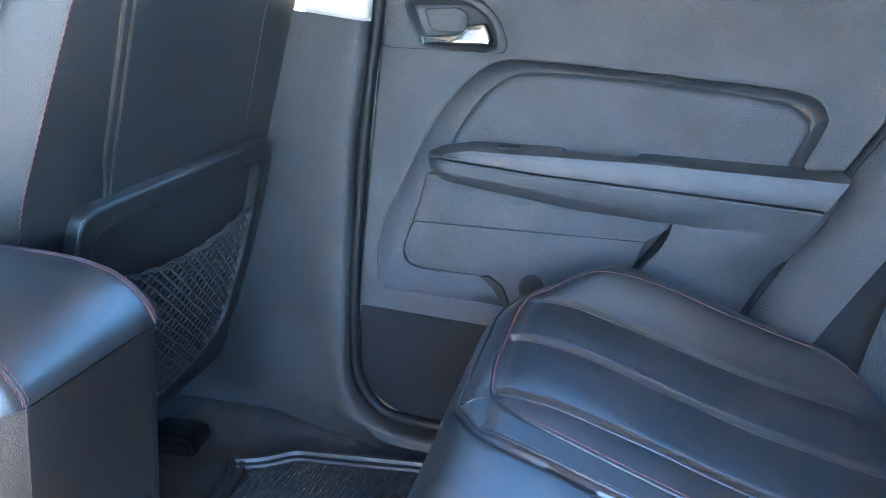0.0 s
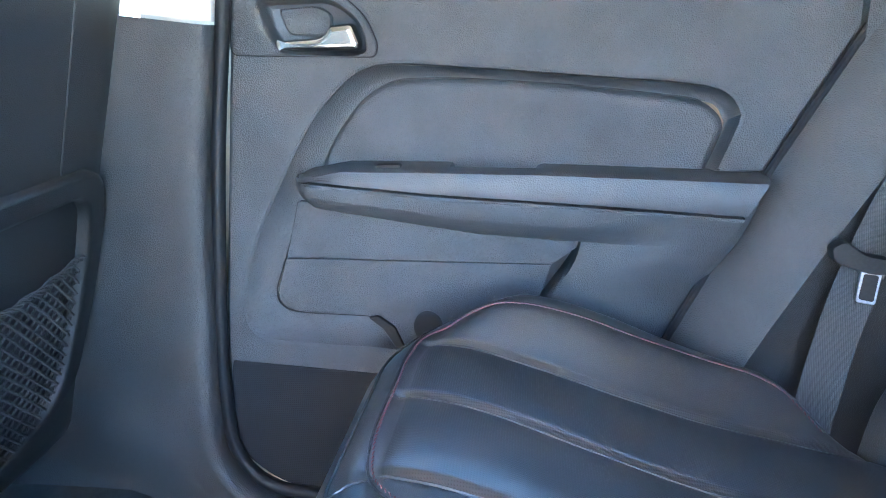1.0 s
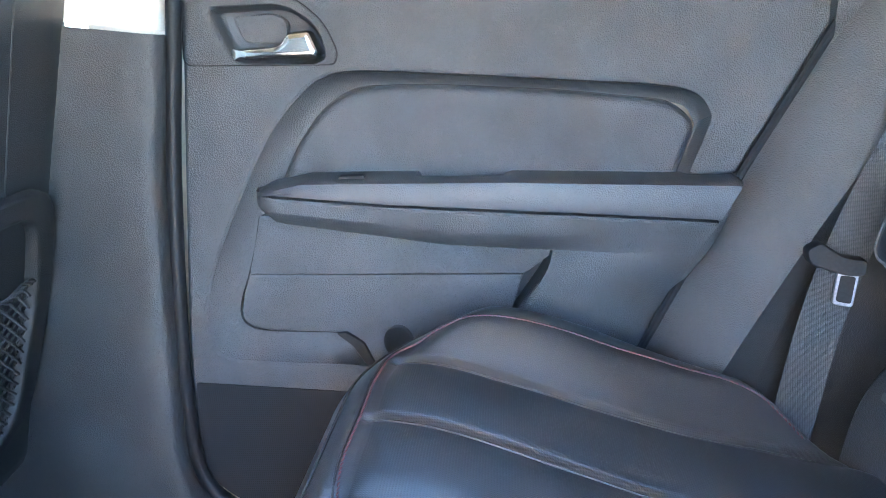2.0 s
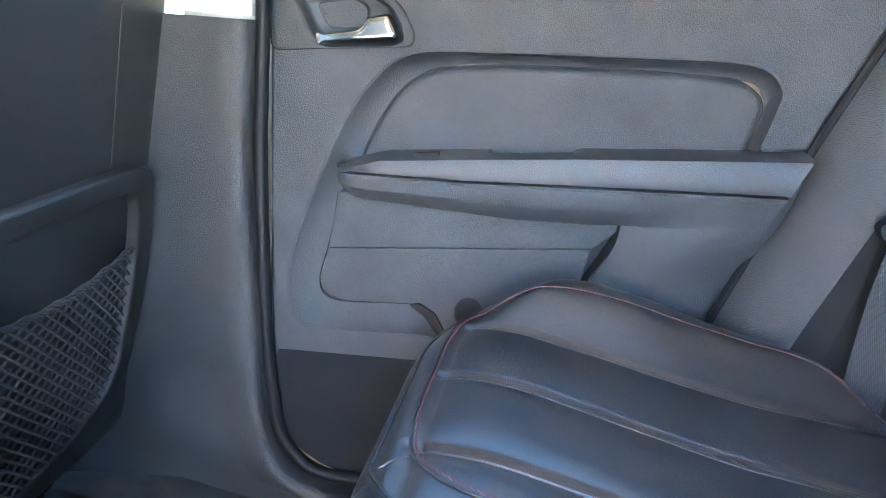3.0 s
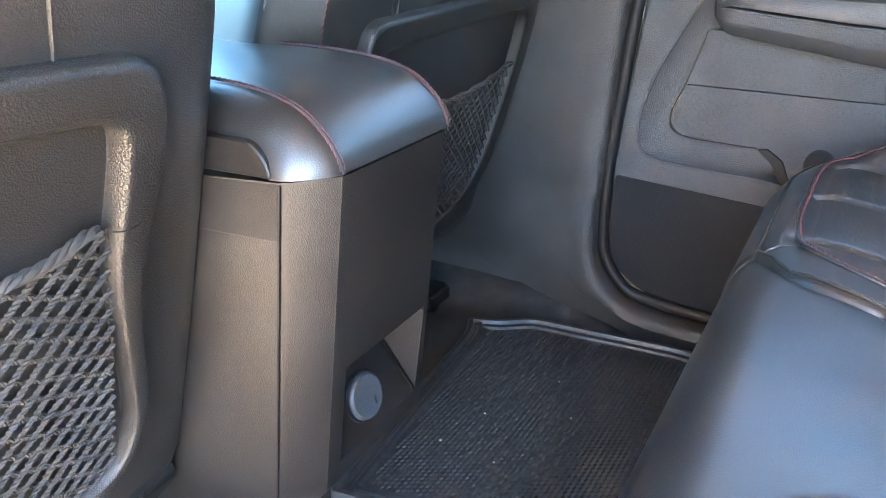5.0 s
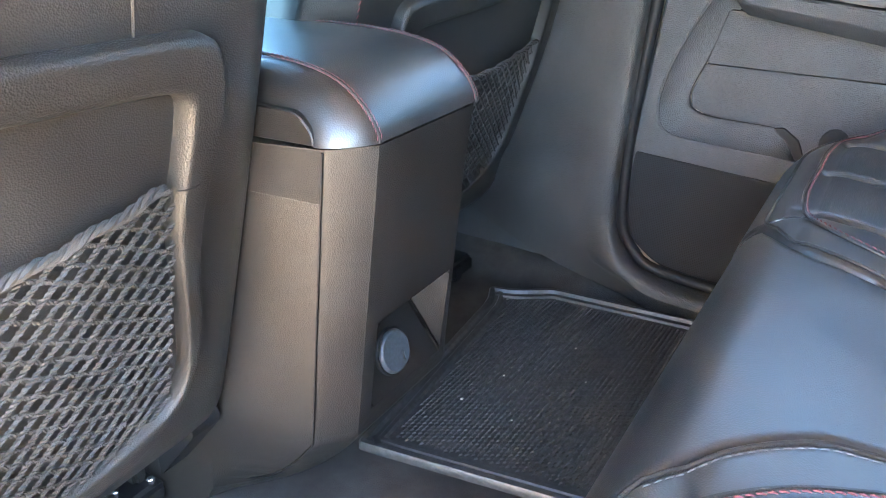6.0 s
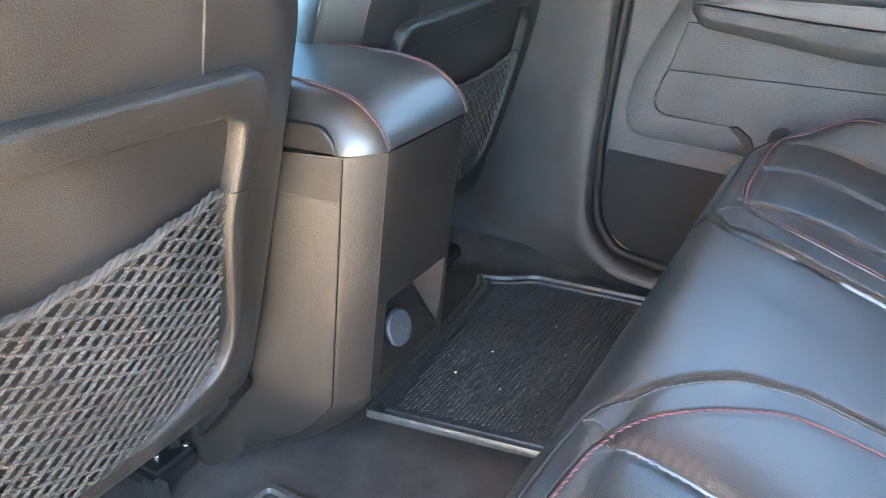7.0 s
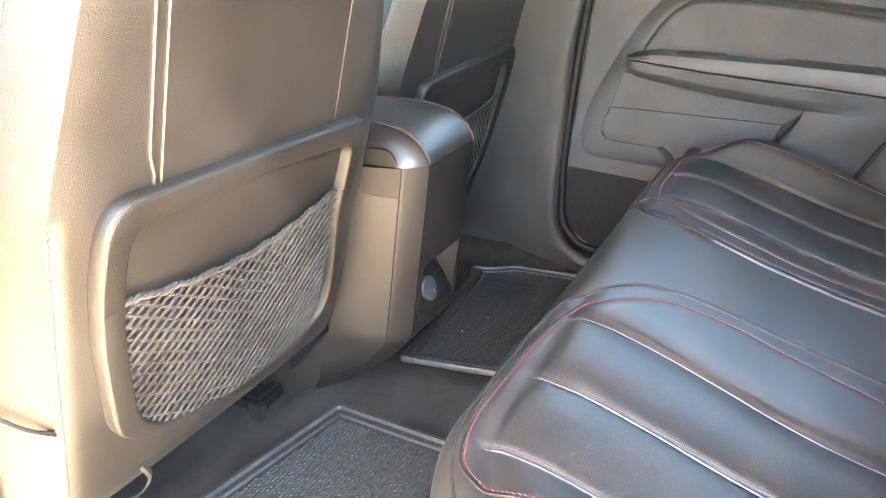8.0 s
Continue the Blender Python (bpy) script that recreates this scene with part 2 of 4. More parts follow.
def ring_plate(outer, inner, n, profile, place):
    """A plate between two closed outlines: profile is (share of the way inwards, height)."""
    a = even(list(outer) + [outer[0]], n, True)
    b = even(list(inner) + [inner[0]], n, True)
    mid = np.mean(a, axis=0)

    def turn(p):
        return math.atan2(p[1] - mid[1], p[0] - mid[0])
    k = min(range(n), key=lambda j: abs(math.sin((turn(b[j]) - turn(a[0])) / 2)))
    b = b[k:] + b[:k]
    return grid([[place(*(p * (1 - t) + q * t), h) for p, q in zip(a, b)] for t, h in profile], close_v=True)[0], b


def tube(path, r, seg=8, bm=None, caps=True):
    bm = bm or bmesh.new()
    P = [Vector(p) for p in path]
    rows = []
    side = None
    for i, p in enumerate(P):
        t = (P[min(i + 1, len(P) - 1)] - P[max(i - 1, 0)]).normalized()
        if side is None:
            side = t.cross(Vector((0.3, 0.2, 1)).normalized()).normalized()
        side = (side - t * side.dot(t)).normalized()
        up = t.cross(side)
        rr = r[i] if isinstance(r, (list, tuple)) else r
        rows.append([p + (side * math.cos(a) + up * math.sin(a)) * rr for a in [2 * math.pi * k / seg for k in range(seg)]])
    _, vs = grid(rows, close_v=True, bm=bm)
    if caps:
        bm.faces.new(list(reversed(vs[0])))
        bm.faces.new(vs[-1])
    return bm


def stitches(path, length=0.005, gap=0.0025, r=0.0008, twist=0.0, normal=(0, 0, 1)):
    """A row of thread stitches along a line, each a short capsule slanted by twist."""
    bm = bmesh.new()
    P = [Vector(p) for p in path]
    d = [0.0]
    for a, b in zip(P, P[1:]):
        d.append(d[-1] + (b - a).length)
    D, A = np.array(d), np.array([list(p) for p in P])

    def at(s):
        return Vector([float(np.interp(s, D, A[:, k])) for k in range(3)])
    s = 0.0
    while s + length < D[-1]:
        a, b = at(s), at(s + length)
        w = (b - a).normalized().cross(Vector(normal)).normalized() * twist
        c, n = (a + b) / 2, Vector(normal) * r * 0.8
        tube([a - w * 0.5, c + n, b + w * 0.5], [r * 0.6, r, r * 0.6], 5, bm)
        s += length + gap
    return bm


def box(x0, x1, y0, y1, z0, z1, bev=0.004, bm=None):
    bm = bm or bmesh.new()
    r = bmesh.ops.create_cube(bm, size=1)
    vs = r["verts"]
    for v in vs:
        v.co = Vector(((x0 + x1) / 2 + v.co.x * (x1 - x0), (y0 + y1) / 2 + v.co.y * (y1 - y0), (z0 + z1) / 2 + v.co.z * (z1 - z0)))
    if bev:
        es = list({e for v in vs for e in v.link_edges})
        bmesh.ops.bevel(bm, geom=es, offset=bev, segments=2, affect="EDGES")
    return bm


def sstep(a, b, x):
    t = max(0.0, min(1.0, (x - a) / (b - a)))
    return t * t * (3 - 2 * t)


def hump(x, c, w):
    return math.exp(-((x - c) / w) ** 2)


# ---- setting ----
def sheet(x0, x1, y0, y1, z0, nx, ny, fn):
    rows = [[Vector((x0 + (x1 - x0) * i / nx, y0 + (y1 - y0) * j / ny, z0)) for j in range(ny + 1)] for i in range(nx + 1)]
    for r in rows:
        for p in r:
            p.z += fn(p.x, p.y)
    return grid(rows)[0]


# Unseen far ground, kept dark so that little light reaches the far door.
ground = tagged(new("ground", link_mesh("ground", sheet(-150, 150, -150, 150, -0.47, 30, 30, lambda x, y: 0.0), ASPHALT)), "unseen asphalt ground beyond the added pad, dark to bounce little light", "ground", kind="structure")
# Pad added out of view to bounce warm light onto the console.
tagged(part("pavement", box(-5.0, 6.0, -3.8, 3.2, -0.56, -0.46, 0.01), BOUNCE_CONCRETE, None), "unseen pale concrete pad added beside the car to bounce sunlight inside", "pavement", kind="structure")


def floor_height(x, y):
    h = 0.022 * (1 - sstep(0.05, 0.30, abs(y + 0.03)))
    h += 0.035 * sstep(0.60, 0.70, abs(y)) * sstep(-0.30, -0.36, x)
    h += 0.004 * noise.noise(Vector((x * 9, y * 9, 0))) + 0.0015 * noise.noise(Vector((x * 40, y * 40, 3)))
    return h


floor = tagged(new("floor", link_mesh("floor", sheet(-1.6, 1.5, -0.72, 0.72, -0.012, 230, 110, floor_height), CARPET)), "dark grey worn carpet over the car floor", "carpet", kind="structure")

ceiling = tagged(part("ceiling", box(-1.05, 1.5, -0.70, 0.70, 1.16, 1.20, 0.01), HEADLINER, None), "pale fabric headliner under the roof", "ceiling", kind="structure")
for s in (-1, 1):
    tagged(part("wall_right_rail" if s > 0 else "wall_left_rail", box(-1.05, 1.5, s * 0.69 - 0.07, s * 0.69 + 0.07, 1.10, 1.17, 0.015), HEADLINER, None), "pale trim rail along the roof edge", "roof rail", kind="structure")
    if s > 0:
        tagged(part("wall_right_front", box(-1.55, -0.42, s * 0.73 - 0.03, s * 0.73 + 0.03, -0.05, 0.73, 0.02), DOOR_PLASTIC, None), "dark grey front door lining below the window", "door lining", kind="structure")
    else:
        tagged(part("wall_left_front", box(-1.55, -0.50, -0.76, -0.70, -0.05, 0.80, 0.02), DOOR_PLASTIC, None), "dark grey front door lining below the window", "door lining", kind="structure")
    tagged(part("wall_right_rear" if s > 0 else "wall_left_rear", box(0.50 if s > 0 else 0.62, 1.5, s * 0.71 - 0.03, s * 0.70 + 0.03, -0.05, 0.85, 0.02), TRIM, None), "grey side lining behind the rear bench", "side lining", kind="structure")
tagged(part("wall_front", box(-1.62, -1.50, -0.72, 0.72, -0.05, 0.72, 0.02), TRIM, None), "dark dashboard lining", "dashboard", kind="structure")
tagged(part("wall_rear", box(1.5, 1.56, -0.72, 0.72, -0.05, 0.80, 0.02), TRIM, None), "dark tailgate lining", "tailgate", kind="structure")
tagged(part("wall_roof", box(-1.06, 1.55, -0.74, 0.74, 1.203, 1.235, 0.015), PAINT, None), "dark painted roof of the car", "car roof", kind="structure")
tagged(part("wall_left_outer_front", box(-1.55, -0.52, -0.82, -0.763, -0.20, 0.80, 0.01), PAINT, None), "painted outer side of the front door", "car body", kind="structure")
tagged(part("wall_left_outer_rear", box(0.66, 1.5, -0.80, -0.745, -0.20, 0.84, 0.01), PAINT, None), "painted outer side of the rear wing", "car body", kind="structure")
tagged(part("wall_right", box(-0.42, 1.5, 0.745, 0.79, -0.20, 0.82, 0.01), PAINT, None), "painted outer side of the car body", "car body", kind="structure")
tagged(part("wall_right_outer_front", box(-1.55, -0.423, 0.763, 0.79, -0.20, 0.73, 0.01), PAINT, None), "painted outer side of the front door", "car body", kind="structure")
tagged(part("wall_left_pillar", box(-0.60, -0.46, -0.82, -0.75, -0.05, 1.12, 0.02), CREAM, None), "pale pillar trim beside the open door", "pillar", kind="structure")
for nm, dims, gm in (("window_1", (-0.22, 1.45, 0.700, 0.705, 0.80, 1.12), CLEAR_GLASS), ("window_6", (0.64, 1.45, -0.715, -0.711, 0.85, 1.12), DARK_GLASS), ("window_2", (1.47, 1.475, -0.64, 0.64, 0.78, 1.16), DARK_GLASS), ("window_3", (-1.30, -0.60, -0.735, -0.731, 0.80, 1.12), SIDE_GLASS), ("window_4", (-1.30, -0.42, 0.731, 0.735, 0.73, 1.12), FRONT_GLASS)):
    tagged(part(nm, box(*dims, 0), gm, None), "lightly tinted window glass", "window", kind="structure")
bm = box(-0.002, 0.002, -0.70, 0.70, -0.34, 0.34, 0)
bmesh.ops.transform(bm, matrix=Matrix.Translation((-1.305, 0, 0.945)) @ Matrix.Rotation(radians(49), 4, "Y"), verts=bm.verts)
tagged(part("window_5", bm, FRONT_GLASS, None), "greenish raked windscreen glass", "windscreen", kind="structure")
tagged(part("wall_right_ledge", box(-0.25, 1.5, 0.69, 0.79, 0.79, 0.825, 0.01), DOOR_PLASTIC, None), "dark ledge under the side window", "window ledge", kind="structure")
# the opened rear door on the near side, out of view
door_2 = thing("door_2", "rear car door standing open, with tinted window", "car door", (-0.33, -0.80, 0), kind="structure")
part("door_skin", box(0.0, 1.0, -0.07, 0.0, -0.15, 0.80, 0.03), PAINT, door_2, "pale painted outer skin")
# Lining coloured tan as an added reflector that warms the console.
part("door_panel", box(0.02, 0.98, 0.002, 0.06, -0.12, 0.79, 0.02), BOUNCE_LINING, door_2, "lining made tan to bounce warm sunlight inside")
part("door_window", box(0.05, 0.85, -0.004, 0.004, 0.80, 1.10, 0), DARK_GLASS, door_2, "tinted glass")
part("window_frame", box(0.0, 0.05, -0.03, 0.03, 0.80, 1.14, 0.01), PAINT, door_2)
part("window_frame", box(0.05, 0.85, -0.03, 0.03, 1.10, 1.14, 0.01), PAINT, door_2)
door_2.rotation_euler = (0, 0, radians(-68))
tagged(part("wall_left_sill", box(-0.5, 0.62, -0.80, -0.70, -0.20, 0.03, 0.02), PAINT, None), "door sill of the open doorway, kept pale to bounce light inside", "door sill", kind="structure")


# ---- rear door ----
def dplace(a, b, h):
    return Vector((a, 0.70 + (b - 0.45) * 0.05 - h, b))


door = thing("door_1", "dark grey moulded rear door lining, closed, with armrest and map pocket", "car door", kind="structure")
LEFT_EDGE = [(-0.254, 0.86), (-0.263, 0.776), (-0.288, 0.568), (-0.316, 0.321), (-0.322, 0.2), (-0.317, 0.14), (-0.294, 0.1), (-0.256, 0.08)]
CREASE = [(0.360, 0.535), (0.383, 0.592), (0.386, 0.618), (0.348, 0.646), (0.204, 0.663), (0.066, 0.677), (-0.047, 0.686), (-0.085, 0.681), (-0.118, 0.662), (-0.166, 0.610), (-0.214, 0.529), (-0.257, 0.445), (-0.276, 0.388), (-0.281, 0.352), (-0.275, 0.322), (-0.252, 0.307), (-0.205, 0.302), (-0.14, 0.298), (-0.10, 0.296), (-0.068, 0.292)]
INNER = [(0.347, 0.533), (0.372, 0.590), (0.369, 0.610), (0.344, 0.628), (0.206, 0.648), (0.035, 0.664), (-0.030, 0.665), (-0.060, 0.660), (-0.090, 0.644), (-0.134, 0.597), (-0.163, 0.545), (-0.195, 0.480), (-0.224, 0.416), (-0.239, 0.385), (-0.238, 0.362), (-0.224, 0.345), (-0.19, 0.340), (-0.112, 0.336), (-0.092, 0.327), (-0.066, 0.291)]
crease = smooth_line(CREASE, 120)
inner = smooth_line(INNER, 120)
H1, H0 = 0.014, -0.008
bez = rounded([(-0.262, 0.800, 0.01), (-0.268, 0.706, 0.012), (-0.072, 0.697, 0.012), (-0.068, 0.712, 0.012), (-0.082, 0.748, 0.03), (-0.115, 0.778, 0.03), (-0.15, 0.790, 0.02)], 0.01, 6)
# upper and fore part of the lining, outside the crease
outer = [np.array((0.60, 0.86))] + smooth_line(LEFT_EDGE, 40) + [np.array(p) for p in ((0.16, 0.065), (0.20, 0.15), (0.14, 0.258))] + list(reversed(crease)) + [np.array(p) for p in ((0.424, 0.54), (0.53, 0.722))]
bm = pad(outer, [(0, -0.03), (0, H1 - 0.006), (0.002, H1 - 0.002), (0.006, H1)], dplace, hole=bez)
rows = []
for k in range(9):
    t = k / 8
    e = 1 - (1 - t) ** 1.8
    rows.append([dplace(*(c * (1 - t) + q * t), H1 + 0.0004 + (H0 - H1) * e) for c, q in zip(crease, inner)])
grid(rows, bm=bm)
part("panel", bm, DOOR_PLASTIC, door, angle=26)
# soft insert above the armrest
ins_out = rounded([(0.348, 0.530, 0.004), (0.376, 0.600, 0.02), (0.344, 0.630, 0.03), (0.206, 0.650, 0.05), (0.035, 0.666, 0.06), (-0.055, 0.667, 0.05), (-0.100, 0.640, 0.05), (-0.140, 0.590, 0.05), (-0.170, 0.530, 0.004)], 0.01, 6)
part("insert", pad(ins_out, [(0, -0.02), (0, -0.007), (0.001, -0.0035), (0.003, -0.0002), (0.006, 0.0022), (0.010, 0.0032)], dplace), DOOR_SOFT, door, "soft dark grey insert above the armrest")
# pocket below the armrest, in two pieces with a joint
up = rounded([(-0.196, 0.505, 0.003), (0.20, 0.475, 0.003), (0.193, 0.440, 0.006), (0.157, 0.4142, 0.003), (-0.219, 0.4236, 0.003)], 0.004, 4)
part("pocket_top", pad(up, [(0, -0.03), (0, 0.0012), (0.0008, 0.002)], dplace), DOOR_SOFT, door)
low = rounded([(-0.220, 0.4228, 0.003), (0.156, 0.4134, 0.003), (0.128, 0.335, 0.01), (0.10, 0.25, 0.01), (-0.055, 0.25, 0.01), (-0.062, 0.292, 0.01), (-0.080, 0.325, 0.02), (-0.100, 0.337, 0.015), (-0.205, 0.342, 0.02), (-0.232, 0.352, 0.02), (-0.237, 0.375, 0.02)], 0.01, 5)
part("pocket_front", pad(low, [(0, -0.03), (0, 0.0012), (0.0008, 0.0022), (0.003, 0.0026)], dplace), DOOR_SOFT, door)
gap = smooth_line([(-0.197, 0.503), (-0.208, 0.46), (-0.2205, 0.4236), (-0.238, 0.378), (-0.234, 0.353), (-0.206, 0.3415), (-0.100, 0.336), (-0.079, 0.324), (-0.061, 0.290)], 70, tension=0.4)
part("pocket_gap", tube([dplace(a, b, 0.0004) for a, b in gap], 0.0013, 6), RUBBER, door, "dark joint round the pocket")
gap = [p for p in ins_out if p[1] > 0.532]
part("insert_gap", tube([dplace(a, b, -0.0065) for a, b in gap], 0.0010, 6), RUBBER, door, "dark joint round the insert")
# shade in the pocket mouth, drawn as a black sheet, and the swelling behind it
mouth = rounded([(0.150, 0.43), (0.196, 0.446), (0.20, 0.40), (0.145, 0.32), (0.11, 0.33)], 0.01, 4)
part("pocket_mouth_shade", pad(mouth, [(0, -0.05), (0, -0.032), (0.003, -0.031)], dplace), RUBBER, door, "black sheet standing in for the shade in the pocket mouth")
sup_b = smooth_line([(0.200, 0.478), (0.192, 0.447), (0.185, 0.425), (0.158, 0.385), (0.130, 0.345), (0.10, 0.28), (0.09, 0.20)], 30)
sup_m = smooth_line([(0.245, 0.478), (0.235, 0.447), (0.230, 0.425), (0.205, 0.385), (0.18, 0.345), (0.15, 0.28), (0.14, 0.20)], 30)
sup_c = smooth_line([(0.31, 0.480), (0.30, 0.452), (0.295, 0.43), (0.265, 0.385), (0.245, 0.345), (0.20, 0.28), (0.19, 0.20)], 30)
sup_e = smooth_line([(0.398, 0.505), (0.392, 0.49), (0.380, 0.465), (0.350, 0.41), (0.315, 0.345), (0.285, 0.28), (0.26, 0.20)], 30)
def k_up(p):
    return sstep(0.35, 0.465, p[1])


rows = [[dplace(*p, -0.03) for p in sup_b], [dplace(*p, 0.012 + 0.012 * k_up(p)) for p in sup_b], [dplace(p[0] + 0.004, p[1], 0.017 + 0.016 * k_up(p)) for p in sup_b], [dplace(*p, 0.022 + 0.022 * k_up(p)) for p in sup_m], [dplace(*p, 0.020 + 0.034 * k_up(p)) for p in sup_c], [dplace(*p, 0.004 + 0.046 * k_up(p)) for p in sup_e], [dplace(p[0] + 0.012, p[1], -0.002 + 0.046 * k_up(p)) for p in sup_e]]
rows = [list(r) for r in zip(*[smooth_line(q, 24, tension=0.35) for q in zip(*rows)])]
part("swell", grid([[Vector(p) for p in r] for r in rows])[0], DOOR_PLASTIC, door, angle=60)
# bottle rest below the pocket
part("bottle_rest", pad(rounded([(-0.105, 0.336), (-0.083, 0.318), (-0.064, 0.287), (-0.05, 0.285), (-0.066, 0.322), (-0.090, 0.339)], 0.004, 3), [(0, -0.02), (0, 0.006), (0.001, 0.0075)], dplace), RUBBER, door)
part("bottle_hole", pad([np.array((-0.018 + 0.021 * math.cos(a), 0.322 + 0.024 * math.sin(a))) for a in np.linspace(0, 2 * math.pi, 25)[:-1]], [(0, -0.01), (0, 0.004), (0.003, 0.005)], dplace), RUBBER, door, "round black bottle holder")


def arm_lines(x):
    zt = float(np.interp(x, [-0.186, -0.175, -0.116, 0.025, 0.142, 0.42], [0.538, 0.551, 0.561, 0.557, 0.553, 0.537]))
    zg = float(np.interp(x, [-0.186, -0.164, -0.009, 0.387, 0.42], [0.542, 0.543, 0.525, 0.493, 0.490]))
    zb = float(np.interp(x, [-0.19, -0.166, -0.049, 0.059, 0.165, 0.290, 0.42], [0.520, 0.504, 0.484, 0.466, 0.457, 0.454, 0.446]))
    return zt, zg, zb


def arm_out(x):
    return 0.058 * math.sqrt(max(0.0, 1 - max(0.0, (-0.150 - x) / 0.040) ** 2))


rows_t, rows_b = [], []
for i in range(90):
    x = -0.190 + 0.595 * i / 89
    zt, zg, zb = arm_lines(x)
    o = arm_out(x)
    notch = 0.011 * (sstep(0.024, 0.031, x) - sstep(0.128, 0.142, x))
    yb = 0.705
    yi = yb - 0.008 - o
    zt = max(zt, zg + 0.002)
    k = o / 0.058
    rows_t.append([Vector((x, yb, zt - notch)), Vector((x, yi + 0.030 * k, zt - notch)), Vector((x, yi + 0.0285 * k, zt - 0.0005)), Vector((x, yi + 0.010 * k, zt - 0.0015)), Vector((x, yi + 0.003, zt - 0.005)), Vector((x, yi + 0.001, zt - 0.010)), Vector((x, yi - 0.002, zg + 0.005)), Vector((x, yi - 0.0012, zg + 0.0022)), Vector((x, yi + 0.004, zg + 0.0012)), Vector((x, yb, zg + 0.001))])
    fade = sstep(0.14, 0.31, x)
    zq = zb
    rows_b.append([Vector((x, yb, zg)), Vector((x, yi + 0.004, zg - 0.0004)), Vector((x, yi - 0.0005, zg - 0.0016)), Vector((x, yi - 0.0022, zg - 0.005)), Vector((x, yi - 0.001 + 0.003 * fade, zg * 0.52 + zq * 0.48)), Vector((x, yi + 0.002 + 0.003 * fade, zg * 0.40 + zq * 0.60)), Vector((x, yi + 0.020 - 0.012 * fade, zq + 0.004)), Vector((x, yi + 0.027 - 0.017 * fade, zq)), Vector((x, yb, zq + 0.006 * (1 - fade)))])
for r in rows_t + rows_b:
    for p in r:
        p.x += (p.z - 0.515) * 0.62 * sstep(0.15, 0.40, p.x)
part("armrest_pad", grid(rows_t)[0], ARM_PLASTIC, door, "smooth dark armrest pad", angle=40)
part("armrest_body", grid(rows_b)[0], DOOR_PLASTIC, door, "dark grained armrest body", angle=24)
part("window_switch", box(-0.072, -0.040, 0.655, 0.672, 0.556, 0.5615, 0.001), RUBBER, door, "black window switch")
# handle
cup = rounded([(-0.228, 0.772, 0.012), (-0.210, 0.722, 0.014), (-0.190, 0.705, 0.014), (-0.096, 0.6985, 0.008), (-0.082, 0.706, 0.008), (-0.092, 0.744, 0.02), (-0.130, 0.772, 0.02)], 0.01, 6)
bm, lip = ring_plate(bez, cup, 96, [(0, H1 - 0.004), (0.0, H1 + 0.0005), (0.06, H1 + 0.0022), (0.15, H1 + 0.003), (0.72, H1 + 0.003), (0.86, H1 + 0.0022), (0.95, H1 - 0.001), (1.0, H1 - 0.006)], dplace)
bezel = part("handle_bezel", bm, DOOR_PLASTIC, door, "moulded surround of the door handle")
bm = bmesh.new()
_, vs = grid([[dplace(a, b, h) for a, b in offset(lip, i)] for i, h in ((0, H1 - 0.006), (0.002, H1 - 0.015), (0.005, H1 - 0.021), (0.009, H1 - 0.023))], close_v=True, bm=bm)
fill(bm, vs[-1], [(p[0], p[1]) for p in offset(lip, 0.009)])
part("handle_well", bm, ARM_PLASTIC, bezel, "dark hollow behind the handle")
cup2 = rounded([(-0.203, 0.762, 0.008), (-0.190, 0.728, 0.01), (-0.136, 0.726, 0.008), (-0.130, 0.752, 0.012), (-0.148, 0.764, 0.01)], 0.008, 5)
part("handle_cup", pad(cup2, [(0, H1 - 0.026), (0, H1 - 0.014), (0.002, H1 - 0.012), (0.006, H1 - 0.0125)], dplace), DOOR_PLASTIC, bezel)
hnd = rounded([(-0.208, 0.7155, 0.004), (-0.196, 0.7225, 0.01), (-0.150, 0.7235, 0.006), (-0.139, 0.7275, 0.006), (-0.132, 0.7385, 0.006), (-0.101, 0.7405, 0.006), (-0.091, 0.714, 0.006), (-0.094, 0.7055, 0.004), (-0.186, 0.7075, 0.012)], 0.005, 5)
part("pull_handle", pad(hnd, [(0, H1 - 0.014), (0, H1 - 0.003), (0.0012, H1 + 0.0012), (0.003, H1 + 0.0035), (0.006, H1 + 0.0048), (0.009, H1 + 0.0052)], dplace), CHROME, bezel, "polished chrome pull handle", angle=60)
part("bezel_gap", tube([dplace(p[0], p[1], H1 + 0.0006) for p in list(bez) + [bez[0]]], 0.0014, 6), RUBBER, bezel)
# speaker grille
grl = rounded([(-0.312, 0.271, 0.006), (0.0, 0.247, 0.006), (0.02, 0.10, 0.01), (-0.14, 0.048, 0.02), (-0.255, 0.072, 0.05), (-0.318, 0.125, 0.05), (-0.322, 0.19, 0.03)], 0.01, 6)
spk = part("speaker_grille", pad(grl, [(0, 0.0), (0, H1 - 0.001), (0.001, H1 + 0.0015), (0.003, H1 + 0.002)], dplace), GRILLE, door, "black perforated speaker grille")
bm = bmesh.new()
ring = [np.array((-0.205 + 0.082 * math.cos(a), 0.172 + 0.082 * math.sin(a))) for a in np.linspace(0, 2 * math.pi, 49)[:-1]]
pad(ring, [(0, 0.0), (0, H1 + 0.0018), (0.004, H1 + 0.0024), (0.03, H1 + 0.0034), (0.06, H1 + 0.0038)], dplace, bm=bm)
part("speaker_dome", bm, GRILLE, spk)
# rubber seal round the opening
seal = smooth_line([(-0.250, 0.90), (-0.262, 0.776), (-0.293, 0.568), (-0.318, 0.321), (-0.322, 0.20), (-0.316, 0.135), (-0.290, 0.092), (-0.25, 0.068), (-0.1, 0.055), (0.2, 0.055)], 80)
